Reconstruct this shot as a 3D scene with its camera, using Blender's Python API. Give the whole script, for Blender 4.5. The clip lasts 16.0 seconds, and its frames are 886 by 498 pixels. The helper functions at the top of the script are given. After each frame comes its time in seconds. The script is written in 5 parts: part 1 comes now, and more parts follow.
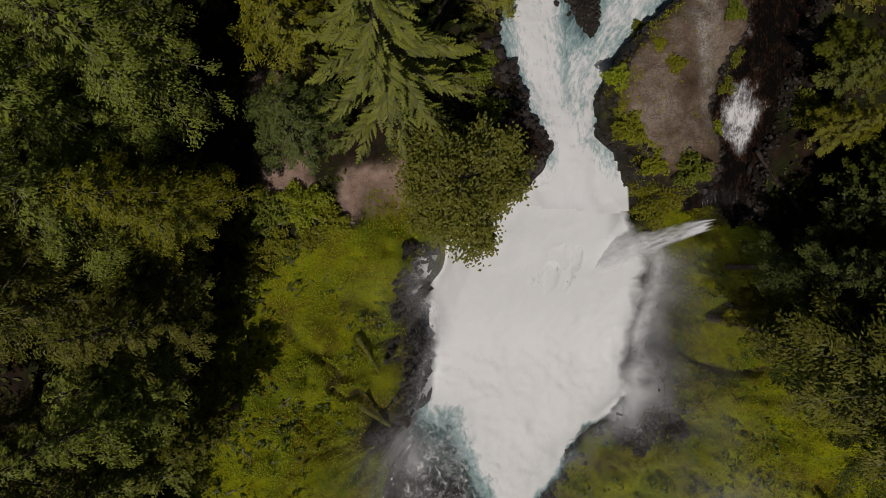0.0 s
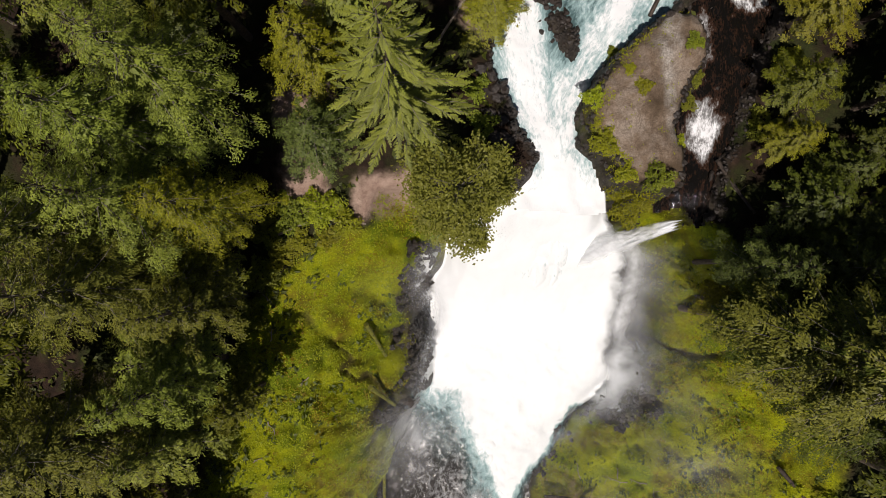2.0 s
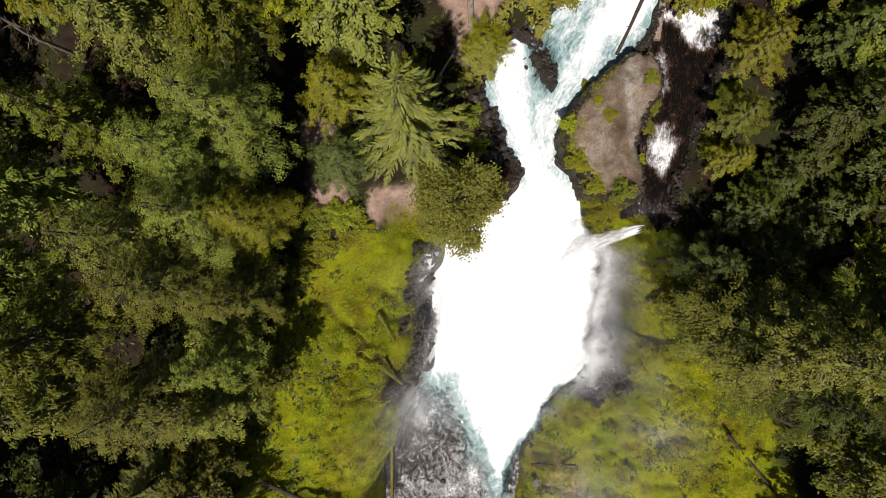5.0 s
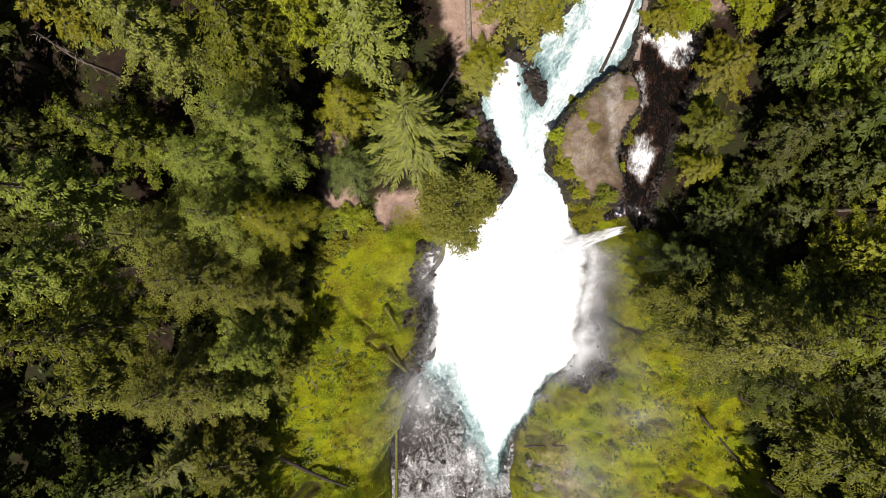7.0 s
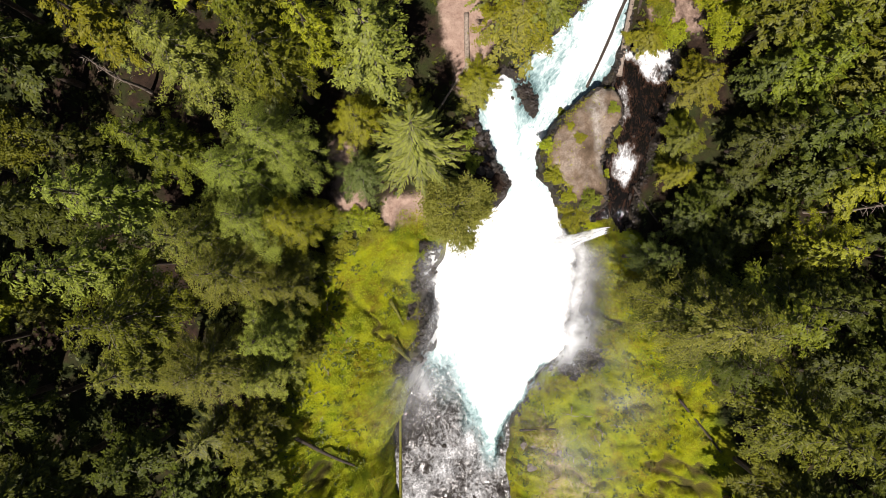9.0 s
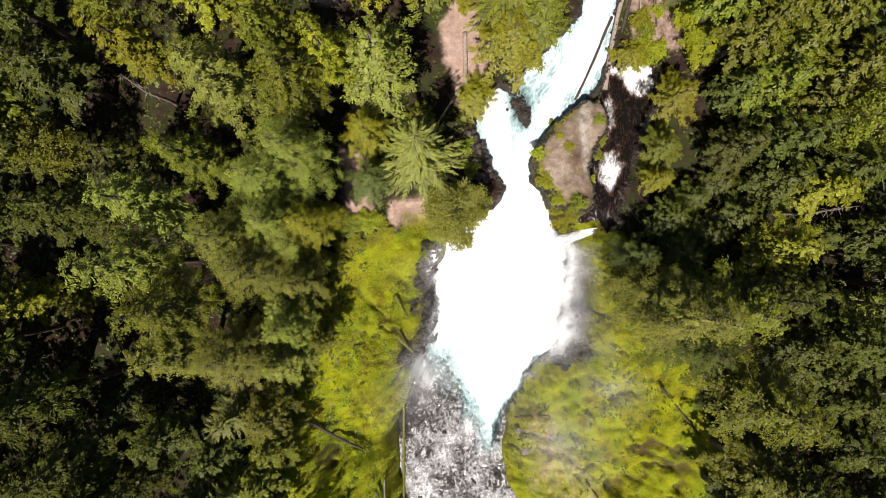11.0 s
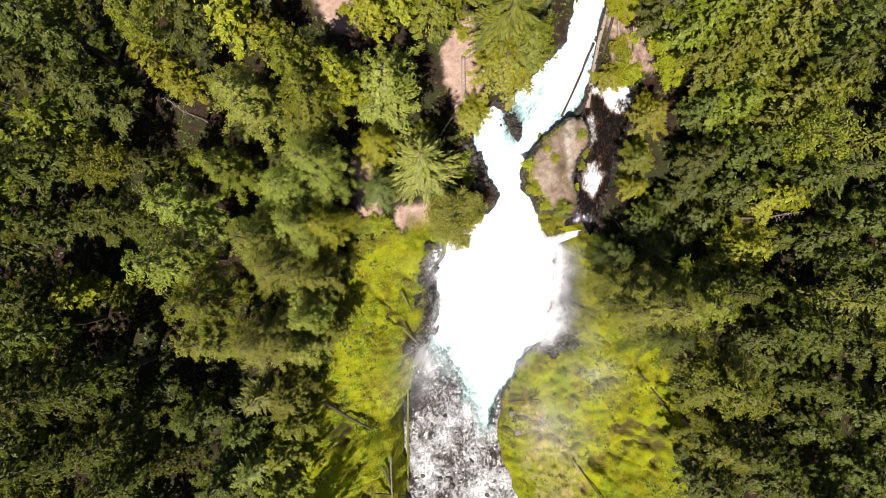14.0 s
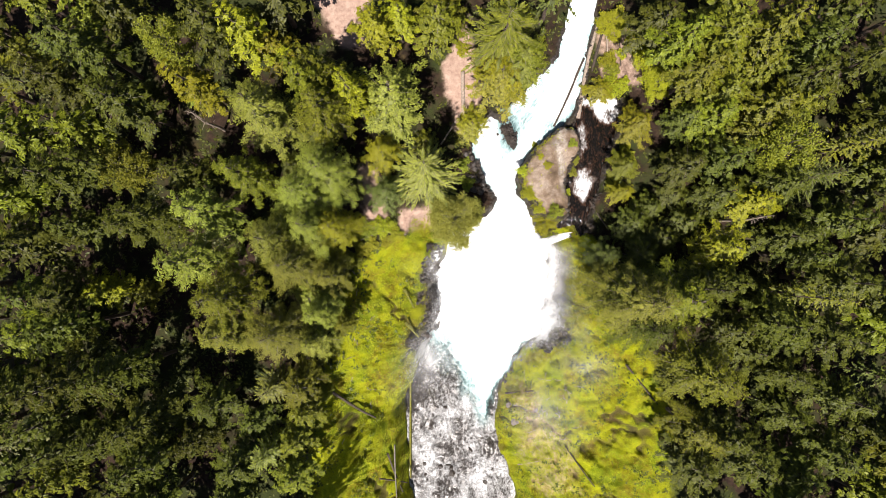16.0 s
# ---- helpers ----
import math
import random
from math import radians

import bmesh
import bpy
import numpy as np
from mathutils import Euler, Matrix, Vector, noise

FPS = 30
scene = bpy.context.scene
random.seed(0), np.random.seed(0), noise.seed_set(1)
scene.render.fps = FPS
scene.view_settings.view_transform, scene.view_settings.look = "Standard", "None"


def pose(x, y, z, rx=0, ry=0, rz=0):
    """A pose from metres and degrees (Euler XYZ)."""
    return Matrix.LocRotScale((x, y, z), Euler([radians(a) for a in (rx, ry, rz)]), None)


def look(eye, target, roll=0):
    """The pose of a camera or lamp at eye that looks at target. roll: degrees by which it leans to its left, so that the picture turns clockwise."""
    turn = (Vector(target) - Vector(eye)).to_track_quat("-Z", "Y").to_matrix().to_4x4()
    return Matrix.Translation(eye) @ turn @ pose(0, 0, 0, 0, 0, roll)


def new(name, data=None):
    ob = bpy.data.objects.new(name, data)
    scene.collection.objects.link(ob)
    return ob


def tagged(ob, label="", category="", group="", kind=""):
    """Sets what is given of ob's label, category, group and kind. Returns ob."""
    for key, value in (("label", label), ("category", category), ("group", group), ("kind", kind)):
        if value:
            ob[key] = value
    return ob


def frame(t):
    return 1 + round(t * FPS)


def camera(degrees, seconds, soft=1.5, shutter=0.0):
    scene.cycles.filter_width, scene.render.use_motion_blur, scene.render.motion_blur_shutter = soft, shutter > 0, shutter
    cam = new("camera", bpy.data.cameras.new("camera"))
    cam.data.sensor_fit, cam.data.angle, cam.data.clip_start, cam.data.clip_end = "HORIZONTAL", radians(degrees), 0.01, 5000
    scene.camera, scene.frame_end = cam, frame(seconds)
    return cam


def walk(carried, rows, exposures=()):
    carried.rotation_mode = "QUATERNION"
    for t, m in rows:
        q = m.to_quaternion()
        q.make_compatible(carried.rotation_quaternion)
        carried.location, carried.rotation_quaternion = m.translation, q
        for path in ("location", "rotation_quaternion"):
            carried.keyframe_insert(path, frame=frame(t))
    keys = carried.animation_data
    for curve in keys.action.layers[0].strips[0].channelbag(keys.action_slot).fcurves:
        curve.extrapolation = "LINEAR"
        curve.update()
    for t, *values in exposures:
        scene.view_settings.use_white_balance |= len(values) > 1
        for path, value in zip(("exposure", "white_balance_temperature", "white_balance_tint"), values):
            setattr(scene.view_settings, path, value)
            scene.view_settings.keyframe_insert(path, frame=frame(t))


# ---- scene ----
cam = camera(70.0, 16.0, soft=0.75)
METRES, EYE, TILT, LEAN, TURN = 72.0, 60.0, -90.0, 0.0, 0.0
ROWS = [
    (0.0, 0.0, 0.0, 0.0, 0.0, -0.0, 0.0),
    (0.5, 0.0005, -0.0294, -0.0014, 0.04, -0.03, 0.09),
    (1.0, 0.0006, -0.0596, -0.0024, 0.01, -0.07, 0.1),
    (1.5, 0.0005, -0.09, -0.0033, -0.01, -0.09, 0.1),
    (2.0, 0.0003, -0.1206, -0.0038, -0.01, -0.09, 0.12),
    (2.5, -0.0002, -0.1514, -0.0039, -0.04, -0.09, 0.12),
    (3.0, -0.0013, -0.1823, -0.0036, -0.05, -0.11, 0.14),
    (3.5, -0.0025, -0.2129, -0.0035, -0.07, -0.11, 0.13),
    (4.0, -0.003, -0.2439, -0.0032, -0.11, -0.1, 0.14),
    (6.5, -0.0085, -0.3992, 0.0025, -0.24, -0.41, 0.13),
    (7.0, -0.0087, -0.4305, 0.0025, -0.23, -0.44, 0.13),
    (7.5, -0.0092, -0.4619, 0.0024, -0.22, -0.45, 0.14),
    (8.0, -0.0097, -0.4933, 0.0018, -0.22, -0.45, 0.15),
    (8.5, -0.0104, -0.525, 0.001, -0.21, -0.46, 0.15),
    (9.0, -0.0112, -0.5567, 0.0001, -0.21, -0.47, 0.16),
    (11.5, -0.0138, -0.7149, -0.0047, -0.21, -0.39, 0.17),
    (12.0, -0.0143, -0.7465, -0.006, -0.21, -0.36, 0.18),
    (12.5, -0.0154, -0.7781, -0.0072, -0.2, -0.32, 0.18),
    (13.0, -0.0158, -0.8095, -0.0082, -0.21, -0.27, 0.18),
    (13.5, -0.0165, -0.8413, -0.009, -0.21, -0.23, 0.18),
    (14.0, -0.0174, -0.8731, -0.0099, -0.2, -0.16, 0.17),
    (14.5, -0.018, -0.9047, -0.0112, -0.21, -0.1, 0.16),
    (15.0, -0.0192, -0.9364, -0.0124, -0.2, -0.05, 0.15),
    (15.5, -0.0201, -0.9678, -0.013, -0.19, 0.0, 0.14),
    (16.0, -0.0209, -0.9992, -0.0133, -0.2, 0.04, 0.13),
]
walk(cam, [(t, pose(0, 0, EYE, TILT, LEAN, TURN) @ pose(0.663 * METRES * x, METRES * y, 0.663 * METRES * z, 90 + 0.663 * pitch, roll, 0.663 * yaw)) for t, x, y, z, yaw, pitch, roll in ROWS],
     exposures=[(t, e - 0.16, 6550, 16) for t, e in ((0.0, -1.36), (0.1, -0.8), (0.2, -0.38), (1.5, -0.32), (4.0, -0.16), (7.0, 0.2), (9.0, 0.44), (12.5, 0.72), (16.0, 0.97))])

# ---- light ----
world = bpy.data.worlds.new("sky")
scene.world = world
world.use_nodes = True
_wn = world.node_tree
_sky = _wn.nodes.new("ShaderNodeTexSky")
_sky.sky_type = "NISHITA"
_sky.sun_disc = False
_sky.sun_elevation = radians(63)
_sky.sun_rotation = radians(197)
_wn.links.new(_sky.outputs[0], _wn.nodes["Background"].inputs[0])
_wn.nodes["Background"].inputs[1].default_value = 0.037
sun = new("sun", bpy.data.lights.new("sun", "SUN"))
sun.data.energy = 5.0
sun.data.angle = radians(0.55)
sun.data.color = (1.0, 0.95, 0.86)
sun.matrix_world = look((0, 0, 0), (0.148, 0.479, -1.0))


# ---- numeric helpers ----
def lattice(ix, iy, seed):
    n = (ix.astype(np.int64) * 374761393 + iy.astype(np.int64) * 668265263 + seed * 69069) & 0x7FFFFFFF
    n = ((n ^ (n >> 13)) * 1274126177) & 0x7FFFFFFF
    return ((n ^ (n >> 16)) & 0xFFFF) / 65535.0


def vnoise(x, y, size, seed=0):
    """Smooth value noise from -1 to 1 with cells of that size."""
    x, y = np.asarray(x, float) / size, np.asarray(y, float) / size
    ix, iy = np.floor(x), np.floor(y)
    fx, fy = x - ix, y - iy
    fx, fy = fx * fx * (3 - 2 * fx), fy * fy * (3 - 2 * fy)
    a, b = lattice(ix, iy, seed), lattice(ix + 1, iy, seed)
    c, d = lattice(ix, iy + 1, seed), lattice(ix + 1, iy + 1, seed)
    return 2 * (a * (1 - fx) * (1 - fy) + b * fx * (1 - fy) + c * (1 - fx) * fy + d * fx * fy) - 1


def fbm(x, y, size, octaves=4, seed=0):
    total, weight = 0, 1.0
    for k in range(octaves):
        total = total + weight * vnoise(x + 13.7 * k, y - 7.1 * k, size / 2 ** k, seed + k)
        weight *= 0.5
    return total


def smooth(a, b, v):
    s = np.clip((v - a) / (b - a), 0, 1)
    return s * s * (3 - 2 * s)


def signed(x, y, outline):
    """Distance to an outline in the plan: negative inside."""
    x, y = np.asarray(x, float), np.asarray(y, float)
    best = np.full(x.shape, 1e9)
    inside = np.zeros(x.shape, bool)
    n = len(outline)
    for k in range(n):
        (ax, ay), (bx, by) = outline[k], outline[(k + 1) % n]
        ex, ey = bx - ax, by - ay
        s = np.clip(((x - ax) * ex + (y - ay) * ey) / (ex * ex + ey * ey), 0, 1)
        best = np.minimum(best, np.hypot(x - ax - s * ex, y - ay - s * ey))
        if ay != by:
            cross = (ay > y) != (by > y)
            inside ^= cross & (x < ax + (y - ay) * ex / ey)
    return np.where(inside, -best, best)


def mesh_of(name, verts, faces, material=None, soft=True, masks=None):
    """A mesh from arrays: faces all with the same number of corners."""
    verts, faces = np.asarray(verts, np.float32), np.asarray(faces, np.int32)
    me = bpy.data.meshes.new(name)
    n, k = faces.shape
    me.vertices.add(len(verts))
    me.vertices.foreach_set("co", verts.ravel())
    me.loops.add(n * k)
    me.loops.foreach_set("vertex_index", faces.ravel())
    me.polygons.add(n)
    me.polygons.foreach_set("loop_start", np.arange(0, n * k, k, dtype=np.int32))
    me.polygons.foreach_set("use_smooth", np.full(n, soft))
    me.update(calc_edges=True)
    for key, values in (masks or {}).items():
        me.attributes.new(key, "FLOAT", "POINT").data.foreach_set("value", np.asarray(values, np.float32).ravel())
    if material:
        me.materials.append(material)
    return me


def sheet_faces(nx, ny):
    i = np.arange((ny - 1) * nx).reshape(ny - 1, nx)[:, :-1].ravel()
    return np.stack([i, i + 1, i + nx + 1, i + nx], 1)


def trimmed(verts, faces, masks=None):
    """Drops the vertices that no face uses."""
    used, back = np.unique(faces, return_inverse=True)
    return verts[used], back.reshape(faces.shape), {k: np.ravel(v)[used] for k, v in (masks or {}).items()}


def part(name, me, parent, label=""):
    ob = new(name, me)
    ob.parent = parent
    if label:
        ob["label"] = label
    return ob


def thing(name, label, category, m=None, group="", kind="", data=None):
    ob = new(name, data)
    if m is not None:
        ob.matrix_basis = m
    return tagged(ob, label, category, group, kind)


# ---- materials ----
def material(name):
    m = bpy.data.materials.new(name)
    m.use_nodes = True
    return m, m.node_tree, m.node_tree.nodes["Principled BSDF"]


def node(tree, kind, **values):
    n = tree.nodes.new(kind)
    for key, value in values.items():
        if key in n.inputs:
            n.inputs[key].default_value = value
    return n


def noise_tex(tree, scale, detail=5.0, rough=0.6, coords="Object"):
    co = tree.nodes.new("ShaderNodeTexCoord")
    n = node(tree, "ShaderNodeTexNoise", Scale=scale, Detail=detail, Roughness=rough)
    tree.links.new(co.outputs[coords], n.inputs["Vector"])
    return n


def ramp(tree, source, stops):
    r = tree.nodes.new("ShaderNodeValToRGB")
    els = r.color_ramp.elements
    while len(els) < len(stops):
        els.new(0.5)
    for e, (at, c) in zip(els, stops):
        e.position, e.color = at, (*c, 1)
    tree.links.new(source, r.inputs[0])
    return r


def mixed(tree, factor, a, b, how="MIX"):
    m = tree.nodes.new("ShaderNodeMix")
    m.data_type, m.blend_type = "RGBA", how
    for socket, value in ((m.inputs[0], factor), (m.inputs[6], a), (m.inputs[7], b)):
        if isinstance(value, bpy.types.NodeSocket):
            tree.links.new(value, socket)
        elif isinstance(value, (int, float)):
            socket.default_value = value
        else:
            socket.default_value = (*value, 1)
    return m.outputs[2]


def mask(tree, name):
    a = tree.nodes.new("ShaderNodeAttribute")
    a.attribute_name = name
    return a.outputs["Fac"]


def maths(tree, how, a, b=0.0, clamp=False):
    m = tree.nodes.new("ShaderNodeMath")
    m.operation, m.use_clamp = how, clamp
    for socket, value in ((m.inputs[0], a), (m.inputs[1], b)):
        if isinstance(value, bpy.types.NodeSocket):
            tree.links.new(value, socket)
        else:
            socket.default_value = value
    return m.outputs[0]


def bumped(tree, bsdf, height, strength=0.5, distance=0.1):
    b = node(tree, "ShaderNodeBump", Strength=strength, Distance=distance)
    tree.links.new(height, b.inputs["Height"])
    tree.links.new(b.outputs[0], bsdf.inputs["Normal"])


def foliage(name, dark, light, through_light=0.13, patch=0.45):
    m, t, b = material(name)
    info = t.nodes.new("ShaderNodeObjectInfo")
    geo = t.nodes.new("ShaderNodeNewGeometry")
    patches = noise_tex(t, patch, 6)
    whole = maths(t, "ADD", maths(t, "MULTIPLY", geo.outputs["Random Per Island"], 0.42), maths(t, "MULTIPLY", patches.outputs[0], 0.64))
    colour = ramp(t, whole, [(0.15, dark), (0.8, light)]).outputs[0]
    hsv = node(t, "ShaderNodeHueSaturation", Saturation=1.0, Fac=1.0)
    t.links.new(maths(t, "ADD", maths(t, "MULTIPLY", info.outputs["Random"], 0.035), 0.4825), hsv.inputs["Hue"])
    t.links.new(maths(t, "ADD", maths(t, "MULTIPLY", info.outputs["Random"], 0.5), 0.75), hsv.inputs["Value"])
    t.links.new(colour, hsv.inputs["Color"])
    t.links.new(hsv.outputs[0], b.inputs["Base Color"])
    b.inputs["Roughness"].default_value = 0.55
    b.inputs["Specular IOR Level"].default_value = 0.3
    tr = t.nodes.new("ShaderNodeBsdfTranslucent")
    t.links.new(hsv.outputs[0], tr.inputs[0])
    mix = t.nodes.new("ShaderNodeMixShader")
    mix.inputs[0].default_value = through_light
    t.links.new(b.outputs[0], mix.inputs[1])
    t.links.new(tr.outputs[0], mix.inputs[2])
    t.links.new(mix.outputs[0], t.nodes["Material Output"].inputs[0])
    return m


def bark_material(name, dark, light):
    m, t, b = material(name)
    n = noise_tex(t, 3.0, 6)
    t.links.new(ramp(t, n.outputs[0], [(0.3, dark), (0.7, light)]).outputs[0], b.inputs["Base Color"])
    b.inputs["Roughness"].default_value = 0.9
    bumped(t, b, n.outputs[0], 0.8, 0.05)
    return m


def rock_material(name, dark, light, rough):
    m, t, b = material(name)
    n, f = noise_tex(t, 0.6, 8, 0.65), noise_tex(t, 5.0, 6, 0.7)
    c = ramp(t, n.outputs[0], [(0.3, dark), (0.72, light)]).outputs[0]
    c = mixed(t, 0.35, c, ramp(t, f.outputs[0], [(0.35, dark), (0.7, light)]).outputs[0])
    t.links.new(c, b.inputs["Base Color"])
    b.inputs["Roughness"].default_value = rough
    bumped(t, b, f.outputs[0], 0.7, 0.12)
    return m


def ground_material():
    m, t, b = material("ground_cover")
    broad, mid, fine = noise_tex(t, 0.13, 5), noise_tex(t, 0.9, 6), noise_tex(t, 6.0, 5, 0.7)
    # litter and herbs darkened to stand for the shade under the trees
    litter = ramp(t, mid.outputs[0], [(0.3, (0.012, 0.008, 0.005)), (0.6, (0.034, 0.02, 0.013)), (0.8, (0.07, 0.042, 0.027))]).outputs[0]
    herbs = ramp(t, fine.outputs[0], [(0.3, (0.012, 0.02, 0.005)), (0.7, (0.045, 0.06, 0.012))]).outputs[0]
    floor = mixed(t, ramp(t, broad.outputs[0], [(0.45, (0, 0, 0)), (0.6, (0.8, 0.8, 0.8))]).outputs[0], litter, herbs)
    moss = ramp(t, fine.outputs[0], [(0.25, (0.09, 0.105, 0.002)), (0.5, (0.26, 0.28, 0.003)), (0.75, (0.43, 0.42, 0.006))]).outputs[0]
    rusty = ramp(t, mid.outputs[0], [(0.3, (0.045, 0.035, 0.008)), (0.7, (0.19, 0.13, 0.012))]).outputs[0]
    moss = mixed(t, ramp(t, noise_tex(t, 0.22, 7, 0.7).outputs[0], [(0.46, (0, 0, 0)), (0.62, (0.8, 0.8, 0.8))]).outputs[0], moss, rusty)
    green = ramp(t, fine.outputs[0], [(0.25, (0.05, 0.08, 0.003)), (0.7, (0.20, 0.26, 0.006))]).outputs[0]
    moss = mixed(t, ramp(t, noise_tex(t, 0.17, 6, 0.65).outputs[0], [(0.48, (0, 0, 0)), (0.6, (0.85,) * 3)]).outputs[0], moss, green)
    # moss turns dark brown along the gullies
    moss = mixed(t, maths(t, "MULTIPLY", mask(t, "crack"), 0.85), moss, ramp(t, fine.outputs[0], [(0.35, (0.02, 0.013, 0.007)), (0.65, (0.085, 0.058, 0.03))]).outputs[0])
    soil = ramp(t, mid.outputs[0], [(0.3, (0.27, 0.175, 0.135)), (0.7, (0.47, 0.34, 0.27))]).outputs[0]
    soil = mixed(t, ramp(t, fine.outputs[0], [(0.55, (0, 0, 0)), (0.75, (0.6, 0.6, 0.6))]).outputs[0], soil, (0.11, 0.07, 0.045))
    stone = ramp(t, fine.outputs[0], [(0.3, (0.006, 0.005, 0.005)), (0.7, (0.05, 0.042, 0.036))]).outputs[0]
    stone = mixed(t, ramp(t, mid.outputs[0], [(0.4, (0, 0, 0)), (0.65, (0.8, 0.8, 0.8))]).outputs[0], stone, (0.075, 0.06, 0.042))
    ragged = maths(t, "MULTIPLY", maths(t, "SUBTRACT", mid.outputs[0], 0.5), 1.6)

    def edge(name):
        return maths(t, "ADD", mask(t, name), maths(t, "MULTIPLY", ragged, maths(t, "MULTIPLY", maths(t, "MULTIPLY", mask(t, name), maths(t, "SUBTRACT", 1.0, mask(t, name))), 4.0)), True)

    c = mixed(t, edge("moss"), floor, moss)
    c = mixed(t, edge("soil"), c, soil)
    slabs = noise_tex(t, 0.2, 9, 0.62)
    isle = ramp(t, slabs.outputs[0], [(0.36, (0.10, 0.068, 0.042)), (0.5, (0.235, 0.17, 0.12)), (0.6, (0.40, 0.325, 0.26))]).outputs[0]
    isle = mixed(t, ramp(t, fine.outputs[0], [(0.4, (0.45,) * 3), (0.62, (0, 0, 0))]).outputs[0], isle, (0.075, 0.055, 0.035))
    rifts = noise_tex(t, 0.3, 9, 0.72)
    rifts.inputs["Distortion"].default_value = 1.5
    isle = mixed(t, ramp(t, rifts.outputs[0], [(0.46, (0, 0, 0)), (0.49, (0.5,) * 3), (0.52, (0, 0, 0))]).outputs[0], isle, (0.07, 0.048, 0.032))
    c = mixed(t, mask(t, "isle"), c, isle)
    gravel = ramp(t, fine.outputs[0], [(0.35, (0.20, 0.175, 0.15)), (0.65, (0.55, 0.50, 0.44))]).outputs[0]
    c = mixed(t, maths(t, "MULTIPLY", mask(t, "gravel"), ramp(t, mid.outputs[0], [(0.35, (0.2,) * 3), (0.6, (1, 1, 1))]).outputs[0]), c, gravel)
    c = mixed(t, edge("rock"), c, stone)
    t.links.new(c, b.inputs["Base Color"])
    t.links.new(maths(t, "SUBTRACT", 0.95, maths(t, "MULTIPLY", mask(t, "rock"), 0.45)), b.inputs["Roughness"])
    b.inputs["Specular IOR Level"].default_value = 0.2
    bumped(t, b, maths(t, "ADD", maths(t, "MULTIPLY", mid.outputs[0], 1.5), fine.outputs[0]), 0.8, 0.16)
    return m


def fading(t, b):
    """Lets the rim of a sheet of white water break up into wisps."""
    wisps = noise_tex(t, 0.35, 8, 0.62)
    wisps.inputs["Distortion"].default_value = 0.5
    body = maths(t, "ADD", mask(t, "body"), maths(t, "MULTIPLY", maths(t, "SUBTRACT", wisps.outputs[0], 0.5), 1.1))
    clear = t.nodes.new("ShaderNodeBsdfTransparent")
    mix = t.nodes.new("ShaderNodeMixShader")
    t.links.new(ramp(t, body, [(0.12, (0, 0, 0)), (0.62, (1, 1, 1))]).outputs[0], mix.inputs[0])
    t.links.new(clear.outputs[0], mix.inputs[1])
    t.links.new(b.outputs[0], mix.inputs[2])
    t.links.new(mix.outputs[0], t.nodes["Material Output"].inputs[0])


def water_material(name, scale, stretch, tones, wildness=1.0, flow=False):
    """Running water: dark where clear, blue-green where bubbles rise, white where it foams."""
    m, t, b = material(name)
    co = t.nodes.new("ShaderNodeTexCoord")
    mp = t.nodes.new("ShaderNodeMapping")
    mp.inputs["Scale"].default_value = stretch
    if flow:
        join = t.nodes.new("ShaderNodeCombineXYZ")
        t.links.new(mask(t, "across"), join.inputs[0])
        t.links.new(mask(t, "downstream"), join.inputs[1])
        t.links.new(join.outputs[0], mp.inputs[0])
    else:
        t.links.new(co.outputs["Object"], mp.inputs[0])
    n = node(t, "ShaderNodeTexNoise", Scale=scale, Detail=8.0, Roughness=0.68, Distortion=0.8)
    f = node(t, "ShaderNodeTexNoise", Scale=scale * 5, Detail=5.0, Roughness=0.7, Distortion=0.4)
    t.links.new(mp.outputs[0], n.inputs["Vector"])
    t.links.new(mp.outputs[0], f.inputs["Vector"])
    wild = maths(t, "ADD", maths(t, "MULTIPLY", maths(t, "SUBTRACT", n.outputs[0], 0.5), 1.3), maths(t, "MULTIPLY", maths(t, "SUBTRACT", f.outputs[0], 0.5), 1.0))
    amount = maths(t, "ADD", mask(t, "foam"), maths(t, "MULTIPLY", wild, wildness), True)
    c = ramp(t, amount, list(zip((0.08, 0.34, 0.58, 0.86), tones))).outputs[0]
    t.links.new(c, b.inputs["Base Color"])
    t.links.new(ramp(t, amount, [(0.2, (0.06,) * 3), (0.6, (0.6,) * 3)]).outputs[0], b.inputs["Roughness"])
    b.inputs["IOR"].default_value = 1.33
    bumped(t, b, maths(t, "ADD", n.outputs[0], maths(t, "MULTIPLY", f.outputs[0], 0.4)), 0.35, 0.25)
    if flow:
        fading(t, b)
    return m


